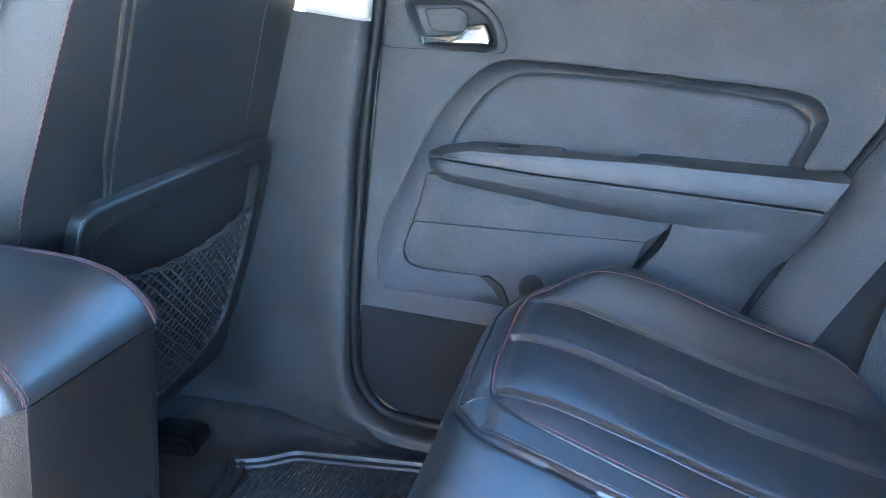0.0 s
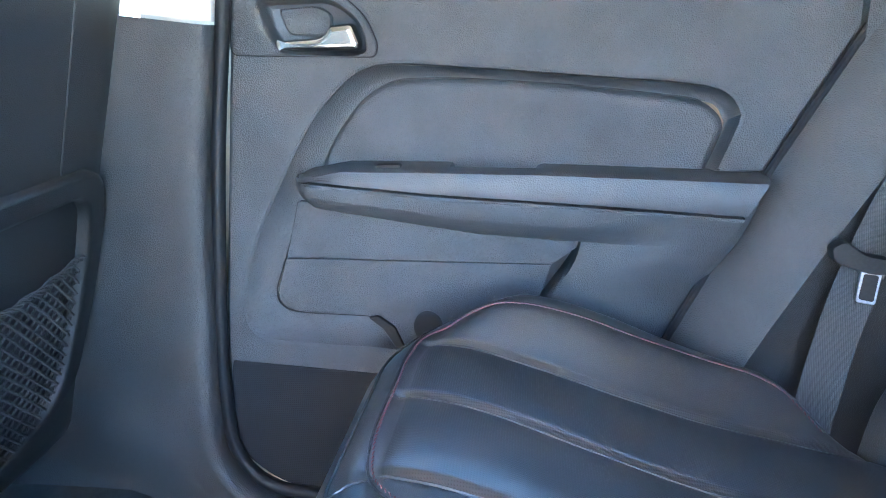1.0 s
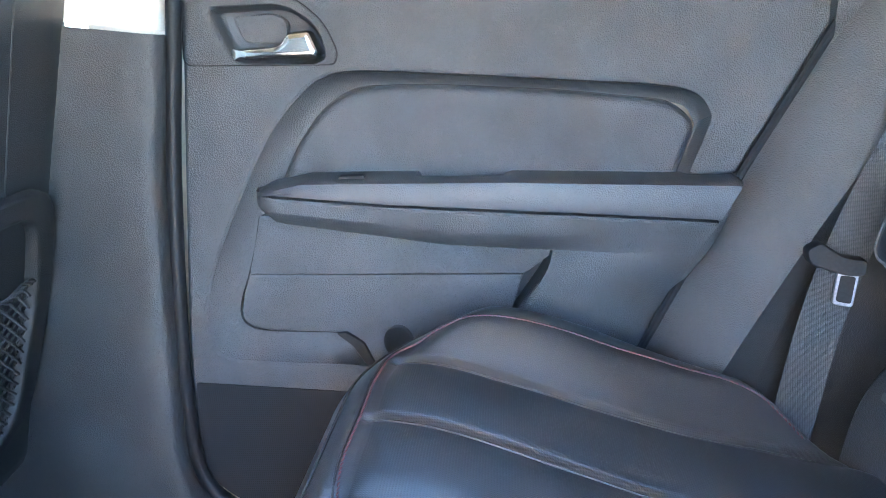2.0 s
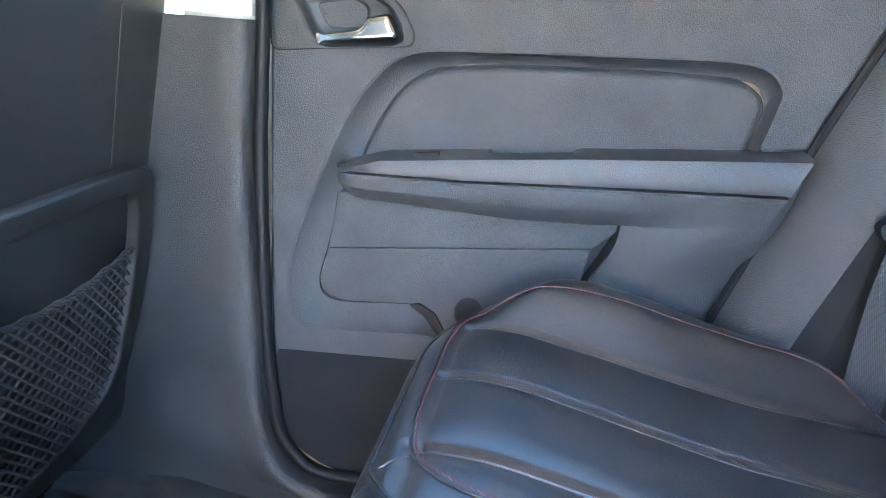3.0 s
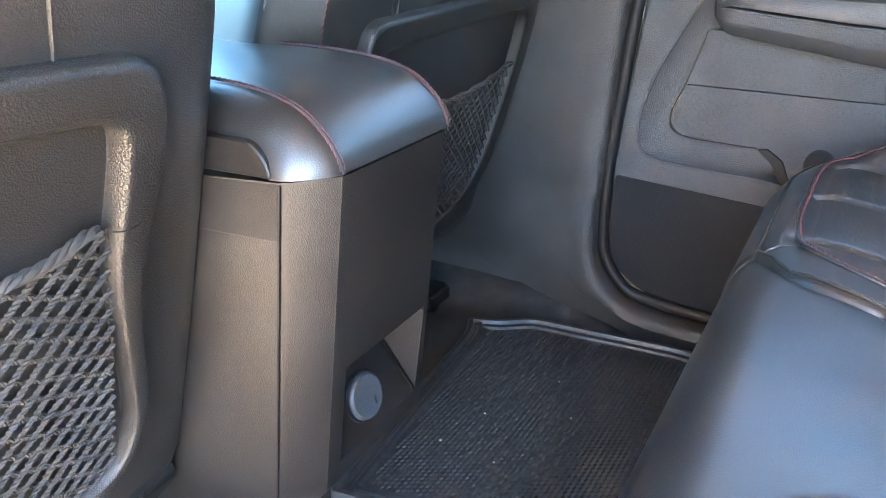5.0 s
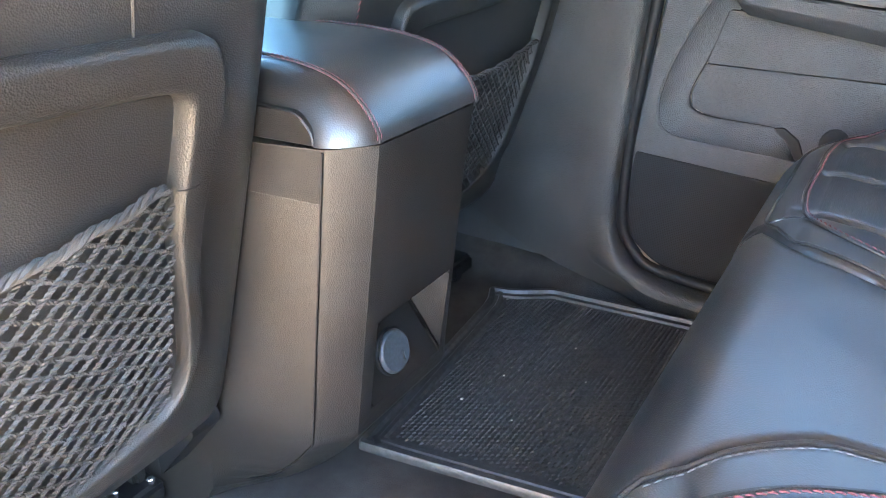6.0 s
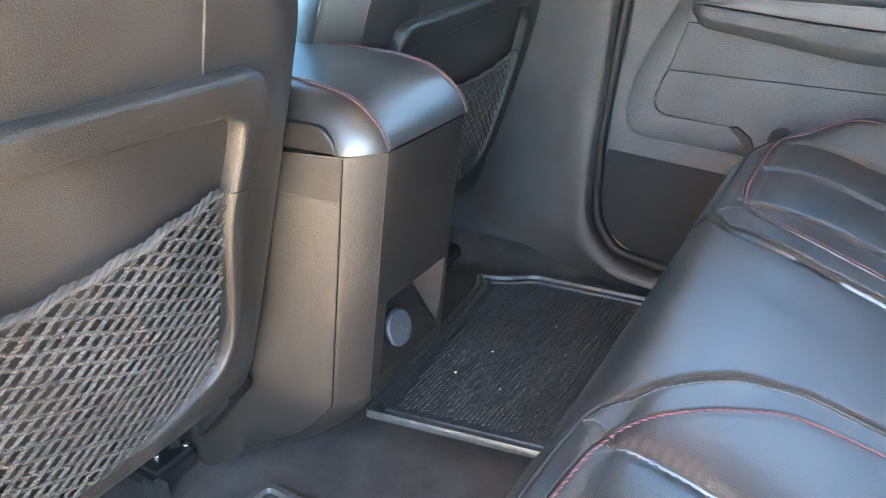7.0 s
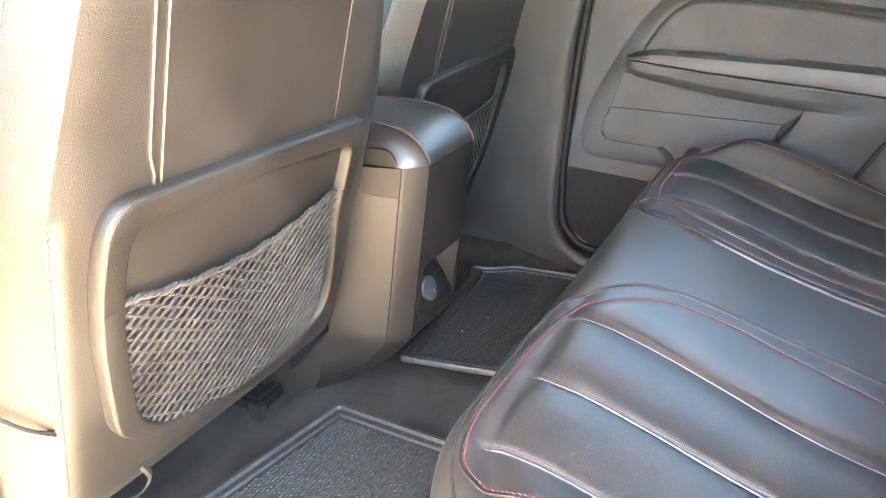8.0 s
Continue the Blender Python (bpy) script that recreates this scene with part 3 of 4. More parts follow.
tagged(part("trim_seal", tube([Vector((a, 0.668 + (b - 0.45) * 0.03, b)) for a, b in seal], 0.010, 10), RUBBER, None), "black rubber door seal", "door seal", kind="structure")


# ---- pillar and sill trim ----
def pillar_sheet(edge, far, y_edge, y_far, n=70):
    rows = []
    E = smooth_line(edge, n)
    for i, p in enumerate(E):
        a, b = E[max(i - 1, 0)], E[min(i + 1, len(E) - 1)]
        t = (b - a) / np.linalg.norm(b - a)
        d = np.array((t[1], -t[0]))
        F = far(p)
        row = []
        for o, y in ((-0.001, 0.700), (-0.002, 0.672), (-0.003, 0.655), (-0.002, 0.643), (0.002, y_edge + 0.004), (0.008, y_edge), (0.018, y_edge - 0.001), (0.05 * min(1, F / 0.1), y_edge + 0.002), (F * 0.4 + 0.02, (y_edge + y_far) / 2 + 0.001), (F + 0.03, y_far)):
            q = p + d * o
            row.append(Vector((q[0], y + (q[1] - 0.3) * 0.02, q[1])))
        rows.append(row)
    return grid(rows)[0]


EDGE = [(-0.277, 0.745), (-0.292, 0.640), (-0.306, 0.560), (-0.318, 0.40), (-0.330, 0.25), (-0.331, 0.16), (-0.322, 0.11), (-0.300, 0.075), (-0.262, 0.052), (-0.215, 0.043), (-0.10, 0.040), (0.20, 0.038)]
tagged(part("wall_right_pillar", pillar_sheet(EDGE, lambda p: 0.03 + 0.40 * sstep(0.05, 0.22, p[1]), 0.632, 0.660), TRIM, None, angle=70), "dark grey moulded centre pillar and sill trim", "pillar trim", kind="structure")
EDGE_UP = [(-0.225, 1.12), (-0.255, 0.90), (-0.277, 0.749)]
tagged(part("wall_right_pillar_top", pillar_sheet(EDGE_UP, lambda p: 0.16, 0.634, 0.650, 20), CREAM, None, angle=70), "cream upper pillar trim", "pillar trim", kind="structure")

# ---- rear quarter trim ----
q0 = [(0.565, 0.715, 0.80), (0.525, 0.705, 0.722), (0.440, 0.70, 0.575), (0.418, 0.70, 0.535), (0.330, 0.70, 0.36), (0.270, 0.70, 0.24), (0.160, 0.700, 0.03)]
q1 = [(0.575, 0.690, 0.80), (0.535, 0.682, 0.722), (0.450, 0.676, 0.575), (0.428, 0.676, 0.535), (0.340, 0.676, 0.36), (0.280, 0.676, 0.24), (0.170, 0.676, 0.03)]
q2 = [(0.72, 0.640, 0.80), (0.68, 0.630, 0.722), (0.565, 0.622, 0.575), (0.528, 0.62, 0.535), (0.428, 0.62, 0.36), (0.365, 0.62, 0.24), (0.255, 0.620, 0.03)]
q3 = [(0.76, 0.660, 0.80), (0.72, 0.660, 0.722), (0.60, 0.662, 0.575), (0.57, 0.662, 0.535), (0.49, 0.664, 0.36), (0.45, 0.664, 0.24), (0.400, 0.664, 0.03)]
q4 = [(0.85, 0.665, 0.80), (0.82, 0.665, 0.722), (0.72, 0.668, 0.575), (0.69, 0.668, 0.535), (0.62, 0.67, 0.36), (0.60, 0.67, 0.24), (0.580, 0.670, 0.03)]
cols = [smooth_line(c, 30) for c in (q0, q1, q2, q3, q4)]
rows = []
for c in zip(*cols):
    a, b, d, e, g = c
    line = [a, a * 0.3 + b * 0.7, b, b * 0.6 + d * 0.4, d * 0.94 + b * 0.06, d, d * 0.94 + e * 0.06, e * 0.9 + d * 0.1, e, g]
    rows.append([Vector(p) for p in line])
tagged(part("wall_right_quarter", grid(rows)[0], TRIM, None, angle=70), "grey grained quarter trim behind the rear door", "quarter trim", kind="structure")


# Dark gap between door and quarter trim, drawn as a black tube.
tagged(part("trim_quarter_gap", tube([Vector((p[0] + 0.004, p[1] - 0.018, p[2])) for p in smooth_line(q0, 40)], 0.0055, 8), RUBBER, None), "black tube standing in for the dark gap at the door's rear edge", "door seal", kind="structure")
tagged(part("wall_left_quarter", grid([[Vector((p.x, -p.y, p.z)) for p in r] for r in rows])[0], TRIM, None, angle=70), "grey grained quarter trim beside the open doorway", "quarter trim", kind="structure")
tagged(part("trim_sill_joint", tube([Vector((-0.224, 0.630, 0.022)), Vector((-0.224, 0.6285, 0.036)), Vector((-0.226, 0.634, 0.043)), Vector((-0.228, 0.650, 0.047))], 0.0009, 6), RUBBER, None), "thin dark joint in the sill trim", "trim joint", kind="structure")


# ---- rear bench ----
PROFILE = smooth_line([(0.0, 0.09), (-0.040, 0.15), (-0.060, 0.23), (-0.062, 0.30), (-0.052, 0.345), (-0.030, 0.371), (0.0, 0.381), (0.06, 0.379), (0.15, 0.354), (0.25, 0.322), (0.35, 0.295), (0.46, 0.270), (0.54, 0.255)], 120)
S0 = min(range(120), key=lambda i: abs(PROFILE[i][0] - 0.002) + (0 if PROFILE[i][1] > 0.37 else 9))


def outer_y(x):
    return float(np.interp(x, [0, 0.20, 0.34, 0.40, 0.43, 0.455, 0.48, 0.54], [0.645, 0.645, 0.640, 0.622, 0.596, 0.556, 0.52, 0.48]))


def seam_y(s, x):
    """A channel seam across the car: its place at the front, and how far it drifts towards the back."""
    return s[0] + s[1] * min(1.0, max(0.0, x / 0.30))


def bench_point(i, y, seams, lift=0.0, front=1.0):
    """Place on the cushion: i along the section, y across the car."""
    x, z = PROFILE[i]
    side = 1 if y > 0 else -1
    a = abs(y)
    x2 = x + 0.105 * max(0.0, (a - 0.44) / 0.20) ** 2 * (1 - sstep(0.05, 0.5, x))
    top = sstep(S0 - 12, S0 + 6, i)
    edge = outer_y(max(x, 0))
    z2 = z
    r = 0.038
    if a > edge - r:
        t = min(1.0, (a - edge + r) / r)
        z2 -= (0.040 * (1 - math.sqrt(max(0.0, 1 - t * t)))) * top
    z2 += 0.024 * hump(a, 0.590, 0.055) * top * sstep(-0.03, 0.05, x)
    for s in seams:
        ys = seam_y(s, x)
        z2 -= 0.0060 * hump(y, ys, 0.006) * sstep(S0 - 2.5, S0 + 1.5, i)
        z2 -= 0.0036 * hump(y, ys, 0.028) * sstep(S0 - 2, S0 + 6, i)
    z2 -= 0.004 * hump(i, S0, 1.2) * front
    z2 += 0.0012 * noise.noise(Vector((x * 14, y * 14, 1.0))) * top
    return Vector((x2, y, z2 + lift))


bench = thing("rear_bench", "black leather split rear bench with red stitching", "car seat")


def left_inner(x):
    return float(np.interp(x, [-0.1, -0.035, -0.025, -0.012, 0.008, 0.035, 0.06, 0.11, 0.25, 0.54], [-0.240, -0.230, -0.203, -0.180, -0.154, -0.127, -0.106, -0.084, -0.077, -0.086]))


def right_inner(x):
    return float(np.interp(x, [-0.1, -0.036, -0.026, -0.015, 0.0, 0.02, 0.057, 0.10, 0.19, 0.54], [0.232, 0.222, 0.200, 0.181, 0.163, 0.149, 0.135, 0.125, 0.114, 0.117]))


def cushion(name, lo, hi, seams, ny, lower=0.0, plain_from=9.0, plain_to=9.0):
    """plain_from: outside this distance from the middle the leather is not pierced; plain_to: nearer than this likewise."""
    rows = []
    for i in range(120):
        x = PROFILE[i][0]
        xf = x if i > S0 - 14 else -0.1
        a, b = lo(xf), hi(xf)
        row = []
        for j in range(ny + 1):
            t = j / ny
            y = a + (b - a) * t
            p = bench_point(i, y, seams, 0.0, 0.0 if lower else 1.0)
            dist = min(y - a, b - y)
            p.z -= (0.004 * (1 - sstep(0, 0.006, dist)) + lower) * sstep(S0 - 30, S0, i)
            p.x += (0.003 * (1 - sstep(0, 0.006, dist)) + lower) * (1 - sstep(S0 - 30, S0, i))
            row.append(p)
        first, last = row[0].copy(), row[-1].copy()
        first.z, last.z = min(first.z, 0.20) - 0.02, min(last.z, 0.20) - 0.02
        rows.append([first] + row + [last])
    ob = part(name, grid(rows)[0], LEATHER, bench, angle=60)
    ob.data.materials.append(LEATHER_PERF)
    for f in ob.data.polygons:
        c = f.center
        if c.x > 0.006 + 0.105 * max(0.0, (abs(c.y) - 0.44) / 0.20) ** 2 and plain_to < abs(c.y) < plain_from and c.z > 0.2:
            f.material_index = 1
    return ob


RED_L = [(0.38, -0.578), (0.30, -0.582), (0.17, -0.583), (0.08, -0.579), (0.035, -0.573), (0.010, -0.566), (-0.008, -0.553), (-0.020, -0.535), (-0.021, -0.512), (-0.019, -0.480), (-0.017, -0.45), (-0.016, -0.39), (-0.013, -0.313), (-0.007, -0.253), (0.001, -0.221), (0.018, -0.199), (0.050, -0.168), (0.080, -0.1445), (0.113, -0.126), (0.182, -0.117), (0.253, -0.123), (0.36, -0.136), (0.45, -0.145)]
RED_R = [(0.455, 0.510), (0.442, 0.538), (0.420, 0.564), (0.38, 0.579), (0.33, 0.583), (0.23, 0.583), (0.14, 0.583), (0.07, 0.577), (0.020, 0.560), (-0.004, 0.535), (-0.010, 0.510), (-0.006, 0.47), (-0.006, 0.39), (-0.007, 0.315), (-0.003, 0.270), (0.004, 0.240), (0.017, 0.216), (0.046, 0.193), (0.094, 0.179), (0.186, 0.164), (0.272, 0.158), (0.36, 0.162), (0.45, 0.166)]
R_SEAMS, L_SEAMS = ((0.384, -0.036), (0.506, -0.020), (0.247, -0.030)), ((-0.371, -0.016), (-0.502, -0.010), (-0.225, -0.032))
cushion("cushion_right", right_inner, lambda x: outer_y(x), R_SEAMS, 180, 0.0, 0.495, 0.235)
cushion("cushion_left", lambda x: -outer_y(x), left_inner, L_SEAMS, 200, 0.0, 0.507, 0.235)
cushion("cushion_centre", lambda x: left_inner(x) + 0.001, lambda x: right_inner(x) - 0.001, (), 40, 0.0035)


def on_bench(x, y, seams=(), lift=0.0):
    """The cushion's surface at a distance x behind its front stitch."""
    i = min(range(60, 120), key=lambda k: abs(PROFILE[k][0] - x)) if x > -0.05 else 50
    lo_i = min(range(40, 119), key=lambda k: abs(PROFILE[k][0] - x) + (0 if PROFILE[k][1] > 0.34 or x > 0.1 else 9))
    p0, p1 = bench_point(lo_i, y, seams), bench_point(min(lo_i + 1, 119), y, seams)
    d = PROFILE[min(lo_i + 1, 119)][0] - PROFILE[lo_i][0]
    t = (x - PROFILE[lo_i][0]) / d if abs(d) > 1e-6 else 0.0
    return p0 + (p1 - p0) * t + Vector((0, 0, lift))


def bench_seam(name, pts, mat, label, lift=0.001, n=80, **kw):
    path = [on_bench(x, y, (), lift) for x, y in smooth_line(pts, n)]
    part(name, stitches(path, **kw), mat, bench, label)
    return path


st = dict(length=0.0048, gap=0.0018, r=0.0008, twist=0.0016)
bench_seam("stitching", RED_L, THREAD_RED, "red thread stitching", 0.0022, 140, **st)
bench_seam("stitching", RED_R, THREAD_RED, "red thread stitching", 0.0022, 160, **st)
for pts in ([(x, left_inner(x) - 0.012) for x in np.linspace(-0.016, 0.46, 30)], [(x, right_inner(x) + 0.012) for x in np.linspace(-0.014, 0.46, 30)]):
    bench_seam("stitching", pts, THREAD_GREY, "pale grey thread stitching", 0.0006, 120, length=0.005, gap=0.0025, r=0.0006, twist=0.0)
for sm in R_SEAMS + L_SEAMS:
    path = [on_bench(x, seam_y(sm, x), (sm,), 0.0008 - 0.003 * (1 - sstep(-0.006, 0.014, x))) for x in np.linspace(-0.004, 0.46, 80)]
    part("seam_welt", tube(path, 0.0019, 6), LEATHER, bench)
for s in (-1, 1):
    if s > 0:
        pts = [(-0.034, y) for y in np.linspace(0.635, 0.235, 14)] + [(x, right_inner(x) + 0.007) for x in np.linspace(-0.030, 0.46, 34)]
    else:
        pts = [(-0.034, y) for y in np.linspace(-0.635, -0.276, 14)] + [(x, left_inner(x) - 0.007) for x in np.linspace(-0.025, 0.46, 34)]
    path = [on_bench(x, y, (), 0.0008) for x, y in smooth_line(pts, 170)]
    part("edge_piping", tube(path, 0.0019, 6), LEATHER_BACK, bench)
    # short mitre seam from the stitched corner to the piping
    mitre = [(0.004, 0.240), (-0.010, 0.228), (-0.022, 0.219), (-0.032, 0.220)] if s > 0 else [(0.001, -0.221), (-0.008, -0.214), (-0.018, -0.210), (-0.024, -0.212)]
    part("mitre_seam", tube([on_bench(x, y, (), 0.0006) for x, y in smooth_line(mitre, 20)], 0.0011, 6), LEATHER, bench)
    # raised edge beside the red thread
    path = [on_bench(x, y, (), 0.0010) for x, y in smooth_line(RED_R if s > 0 else RED_L, 170)]
    shift = []
    for k, p in enumerate(path):
        d = path[min(k + 1, 169)] - path[max(k - 1, 0)]
        shift.append(p + d.cross(Vector((0, 0, 1))).normalized() * 0.0042 * s)
    part("edge_piping", tube(shift, 0.0015, 6), LEATHER_BACK, bench)


def back_rest(name, y0, y1, x0=0.50):
    rows = []
    n = 40
    for i in range(n):
        t = i / (n - 1)
        z = 0.26 + 0.66 * t
        xf = x0 + (z - 0.26) * 0.42
        row = []
        for j in range(33):
            u = j / 32
            y = y0 + (y1 - y0) * u
            e = min(u, 1 - u) * (y1 - y0)
            q = 0.06 * (1 - math.sqrt(max(0, 1 - max(0, 1 - e / 0.06) ** 2)))
            tt = 0.06 * (1 - math.sqrt(max(0, 1 - max(0, 1 - t / 0.14) ** 2))) + 0.06 * (1 - math.sqrt(max(0, 1 - max(0, 1 - (1 - t) / 0.12) ** 2)))
            row.append(Vector((xf + q + tt, y, z)))
        rows.append([Vector((xf + 0.16, y0 + 0.01, z))] + row + [Vector((xf + 0.16, y1 - 0.01, z))])
    return part(name, grid(rows)[0], LEATHER, bench, angle=60)


back_rest("backrest_right", 0.10, 0.565)
back_rest("backrest_left", -0.565, 0.095)
bol = rounded([(0.36, 0.47, 0.05), (0.545, 0.462, 0.06), (0.562, 0.56, 0.06), (0.555, 0.88, 0.06), (0.36, 0.88, 0.05)], 0.05, 7)
part("back_bolster", pad(bol, [(0, 0.0), (0, 0.10), (0.006, 0.118), (0.018, 0.130), (0.034, 0.137)], lambda a, b, h: Vector((0.635 + (b - 0.46) * 0.42 - h, a, b))), LEATHER, bench)
part("stitching", tube([Vector((0.635 + (p[1] - 0.46) * 0.42 - 0.1285, p[0], p[1])) for p in offset(bol, 0.0145)], 0.0014, 5), THREAD_GREY, bench, "pale piping")
hc = rounded([(0.40, 0.20, 0.02), (0.545, 0.20, 0.03), (0.560, 0.30, 0.05), (0.50, 0.42, 0.05), (0.40, 0.44, 0.02)], 0.03, 6)
part("hinge_cover", pad(hc, [(0, 0.0), (0, 0.06), (0.004, 0.070), (0.014, 0.076)], lambda a, b, h: Vector((0.600 + (b - 0.30) * 0.25 - h, a, b))), TRIM, bench, "grey plastic backrest hinge cover")


# ---- front seats ----
LEAN_A = radians(17)


def finish_seat(seat, tilt, rows):
    """The base and the cushion under a backrest."""
    bm = box(-0.60, -0.09, -0.17, 0.17, -0.535, -0.40, 0.02)
    bmesh.ops.transform(bm, matrix=Matrix.Translation((-0.115, 0, 0.02)) @ tilt, verts=bm.verts)
    part("seat_base", bm, RUBBER, seat, "black base under the cushion")
    bm = grid(rows)[0]
    bmesh.ops.transform(bm, matrix=Matrix.Translation((-0.115, 0, 0.02)) @ tilt, verts=bm.verts)
    part("seat_cushion", bm, LEATHER, seat)
    return seat


def build_seat(flip=1):
    """Local axes: y across, z up along the leaning back, x rearwards; the origin is the top of the pocket frame. flip: -1 mirrors the pocket and has the plainer track."""
    seat = thing("front_seat", "black leather front seat with plastic framed net pocket" if flip > 0 else "black leather front seat, slid forward, with a shaded net pocket", "car seat", group="front seats")
    # backrest shell
    rows = []
    n = 46
    for i in range(n):
        v = -0.46 + 0.92 * i / (n - 1)
        hw = 0.268 + 0.012 * math.sin(max(0, min(1, (v + 0.46) / 0.9)) * math.pi) - 0.21 * max(0.0, v - 0.02)
        endr = 0.10 * (1 - math.sqrt(max(0.0, 1 - max(0.0, (v - 0.36) / 0.10) ** 2))) + 0.06 * (1 - math.sqrt(max(0.0, 1 - max(0.0, (-0.40 - v) / 0.06) ** 2)))
        row = []
        sec = [(-0.02, -0.13), (-0.35, -0.135), (-0.72, -0.165), (-0.98, -0.20), (-1.11, -0.19), (-1.17, -0.15), (-1.175, -0.11), (-1.14, -0.072), (-1.08, -0.042), (-1.02, -0.022), (-0.965, -0.010), (-0.90, -0.003), (-0.80, 0.0), (-0.5, 0.002), (0.0, 0.003)]
        near = [(-0.02, -0.13), (-0.35, -0.135), (-0.72, -0.165), (-0.93, -0.20), (-1.01, -0.19), (-1.05, -0.15), (-1.08, -0.11), (-1.100, -0.075), (-1.106, -0.054), (-1.098, -0.0475), (-1.085, -0.0425), (-1.03, -0.0265), (-0.975, -0.0105), (-0.962, -0.007), (-0.90, -0.003), (-0.80, 0.0), (-0.5, 0.002), (0.0, 0.003)]
        sec = near + [(-a, b) for a, b in reversed(sec[:-1])]
        for a, b in sec:
            wide = 1 + 0.07 * sstep(0.95, 1.15, abs(a)) * (1 if a < 0 else 0) * sstep(0.05, -0.15, v)
            half = hw + (0.19 * max(0.0, v - 0.02) if flip < 0 and a > 0 else 0.0)
            row.append(Vector((b - endr * (1 if b > -0.08 else -1), a * wide * (half - endr * 0.3), v)))
        rows.append(row)
    bm, vs = grid(rows, close_v=True)
    bm.faces.new(vs[-1])
    bm.faces.new(list(reversed(vs[0])))
    back_ob = part("backrest", bm, LEATHER_BACK, seat, angle=30)
    back_ob.data.materials.append(LEATHER)
    for f in back_ob.data.polygons:
        if f.center.x < -0.052:
            f.material_index = 1
    part("side_seam", tube(smooth_line([(-0.11, -0.352, -0.185), (-0.072, -0.345, -0.195), (-0.042, -0.324, -0.215), (-0.022, -0.302, -0.24), (-0.010, -0.275, -0.262)], 30), 0.0038, 8), LEATHER_BACK, seat)

    def fplace(a, b, h):
        return Vector((0.004 + h, a * flip, b))
    c = 0.375
    outl = rounded([(0.211, 0.003, 0.045), (0.217, -0.054, 0.04), (0.200, -0.129, 0.05), (0.198, -0.194, 0.05), (0.209, -0.274, 0.06), (0.187, -0.354, 0.06), (0.091, -0.393, 0.09), (0.000, -0.383, 0.08), (-0.169, -0.337, 0.06), (-0.215, -0.301, 0.05), (-0.236, -0.159, 0.10), (-0.238, -0.069, 0.06), (-0.225, 0.015, 0.055), (-0.089, 0.012, 0.1)], 0.02, 7)
    inn = rounded([(0.181, -0.037, 0.016), (0.179, -0.079, 0.04), (0.172, -0.139, 0.05), (0.183, -0.214, 0.05), (0.193, -0.294, 0.05), (0.179, -0.335, 0.035), (0.096, -0.359, 0.09), (-0.011, -0.365, 0.08), (-0.139, -0.331, 0.05), (-0.177, -0.294, 0.05), (-0.196, -0.179, 0.08), (-0.200, -0.109, 0.05), (-0.193, -0.022, 0.035), (-0.049, -0.027, 0.1)], 0.02, 7)
    bm, b = ring_plate(outl, inn, 160, [(0.0, -0.004), (0.0, 0.0085), (0.04, 0.0115), (0.10, 0.0135), (0.14, 0.0138), (0.70, 0.0132), (0.80, 0.0122), (0.87, 0.0095), (0.94, 0.0), (1.0, -0.010)], fplace)
    frame_ob = part("pocket_frame", bm, FRAME_PLASTIC, seat, "matt black plastic pocket frame", angle=50)
    part("back_board", pad(b, [(-0.006, -0.028), (-0.006, -0.0105), (0.001, -0.010)], fplace), SMOOTH_BACK, seat, "smooth dark board behind the net")
    # net: two families of cords clipped to the pocket
    poly = [np.array(p) for p in offset(b, -0.004)]

    def inside(p):
        c2 = False
        for (x1, y1), (x2, y2) in zip(poly, poly[1:] + poly[:1]):
            if (y1 > p[1]) != (y2 > p[1]) and p[0] < (x2 - x1) * (p[1] - y1) / (y2 - y1) + x1:
                c2 = not c2
        return c2

    def top_of(u):
        return -0.107 - 0.022 * math.sin(math.pi * min(1, max(0, (u + 0.21) / 0.376))) + 0.0016 * math.sin(u * 130)

    def bulge_of(u):
        return 0.004 + 0.007 * math.sin(math.pi * min(1, max(0, (u + 0.21) / 0.376)))
    if flip > 0:
        bm = bmesh.new()
        step = 0.0170
        for sgn, slope in ((1, 0.92), (-1, 0.60)):
            for k in range(-34, 35):
                run, n_run = [], 0
                for q in range(0, 330):
                    u = -0.216 + q * 0.0012
                    sag = 0.004 * math.sin(math.pi * (u + 0.21) / 0.376) * math.sin(k * 1.3 + sgn)
                    v = -0.22 + k * step + sgn * slope * (u + 0.02) + 0.3 * sag + 0.0014 * noise.noise(Vector((u * 22, k * 0.3, sgn)))
                    ok = v < top_of(u) and inside((u, v))
                    if ok:
                        run.append((u, v))
                    if (not ok or q == 329) and run:
                        if len(run) > 4:
                            for ph in (0.0, math.pi):
                                twist = []
                                for m, (uu, vv) in enumerate(run):
                                    a = m * 1.25 + ph + k
                                    twist.append(fplace(uu - 0.0010 * sgn * slope * math.cos(a), vv + 0.0010 * math.cos(a), bulge_of(uu) + 0.0011 * sgn + 0.0009 * math.sin(a)))
                                tube(twist, 0.0012, 4, bm, caps=False)
                        run = []
        part("net", bm, CORD, seat, "stretchy grey cord net pocket")
    else:
        net = tagged(new("net", bpy.data.meshes["net"]), "stretchy grey cord net pocket")
        net.scale, net.parent = (1, -1, 1), seat
    bm = bmesh.new()
    for ph in (0.0, 2.1, 4.2):
        hem = []
        for q in range(150):
            u = -0.213 + 0.382 * q / 149
            hem.append(fplace(u, top_of(u) + 0.0022 * math.sin(q * 0.55 + ph), bulge_of(u) + 0.002 + 0.0022 * math.cos(q * 0.55 + ph)))
        tube(hem, 0.0021 + 0.0004 * ph / 4, 5, bm)
    part("net_hem", bm, CORD, seat, "bunched elastic hem of the net")
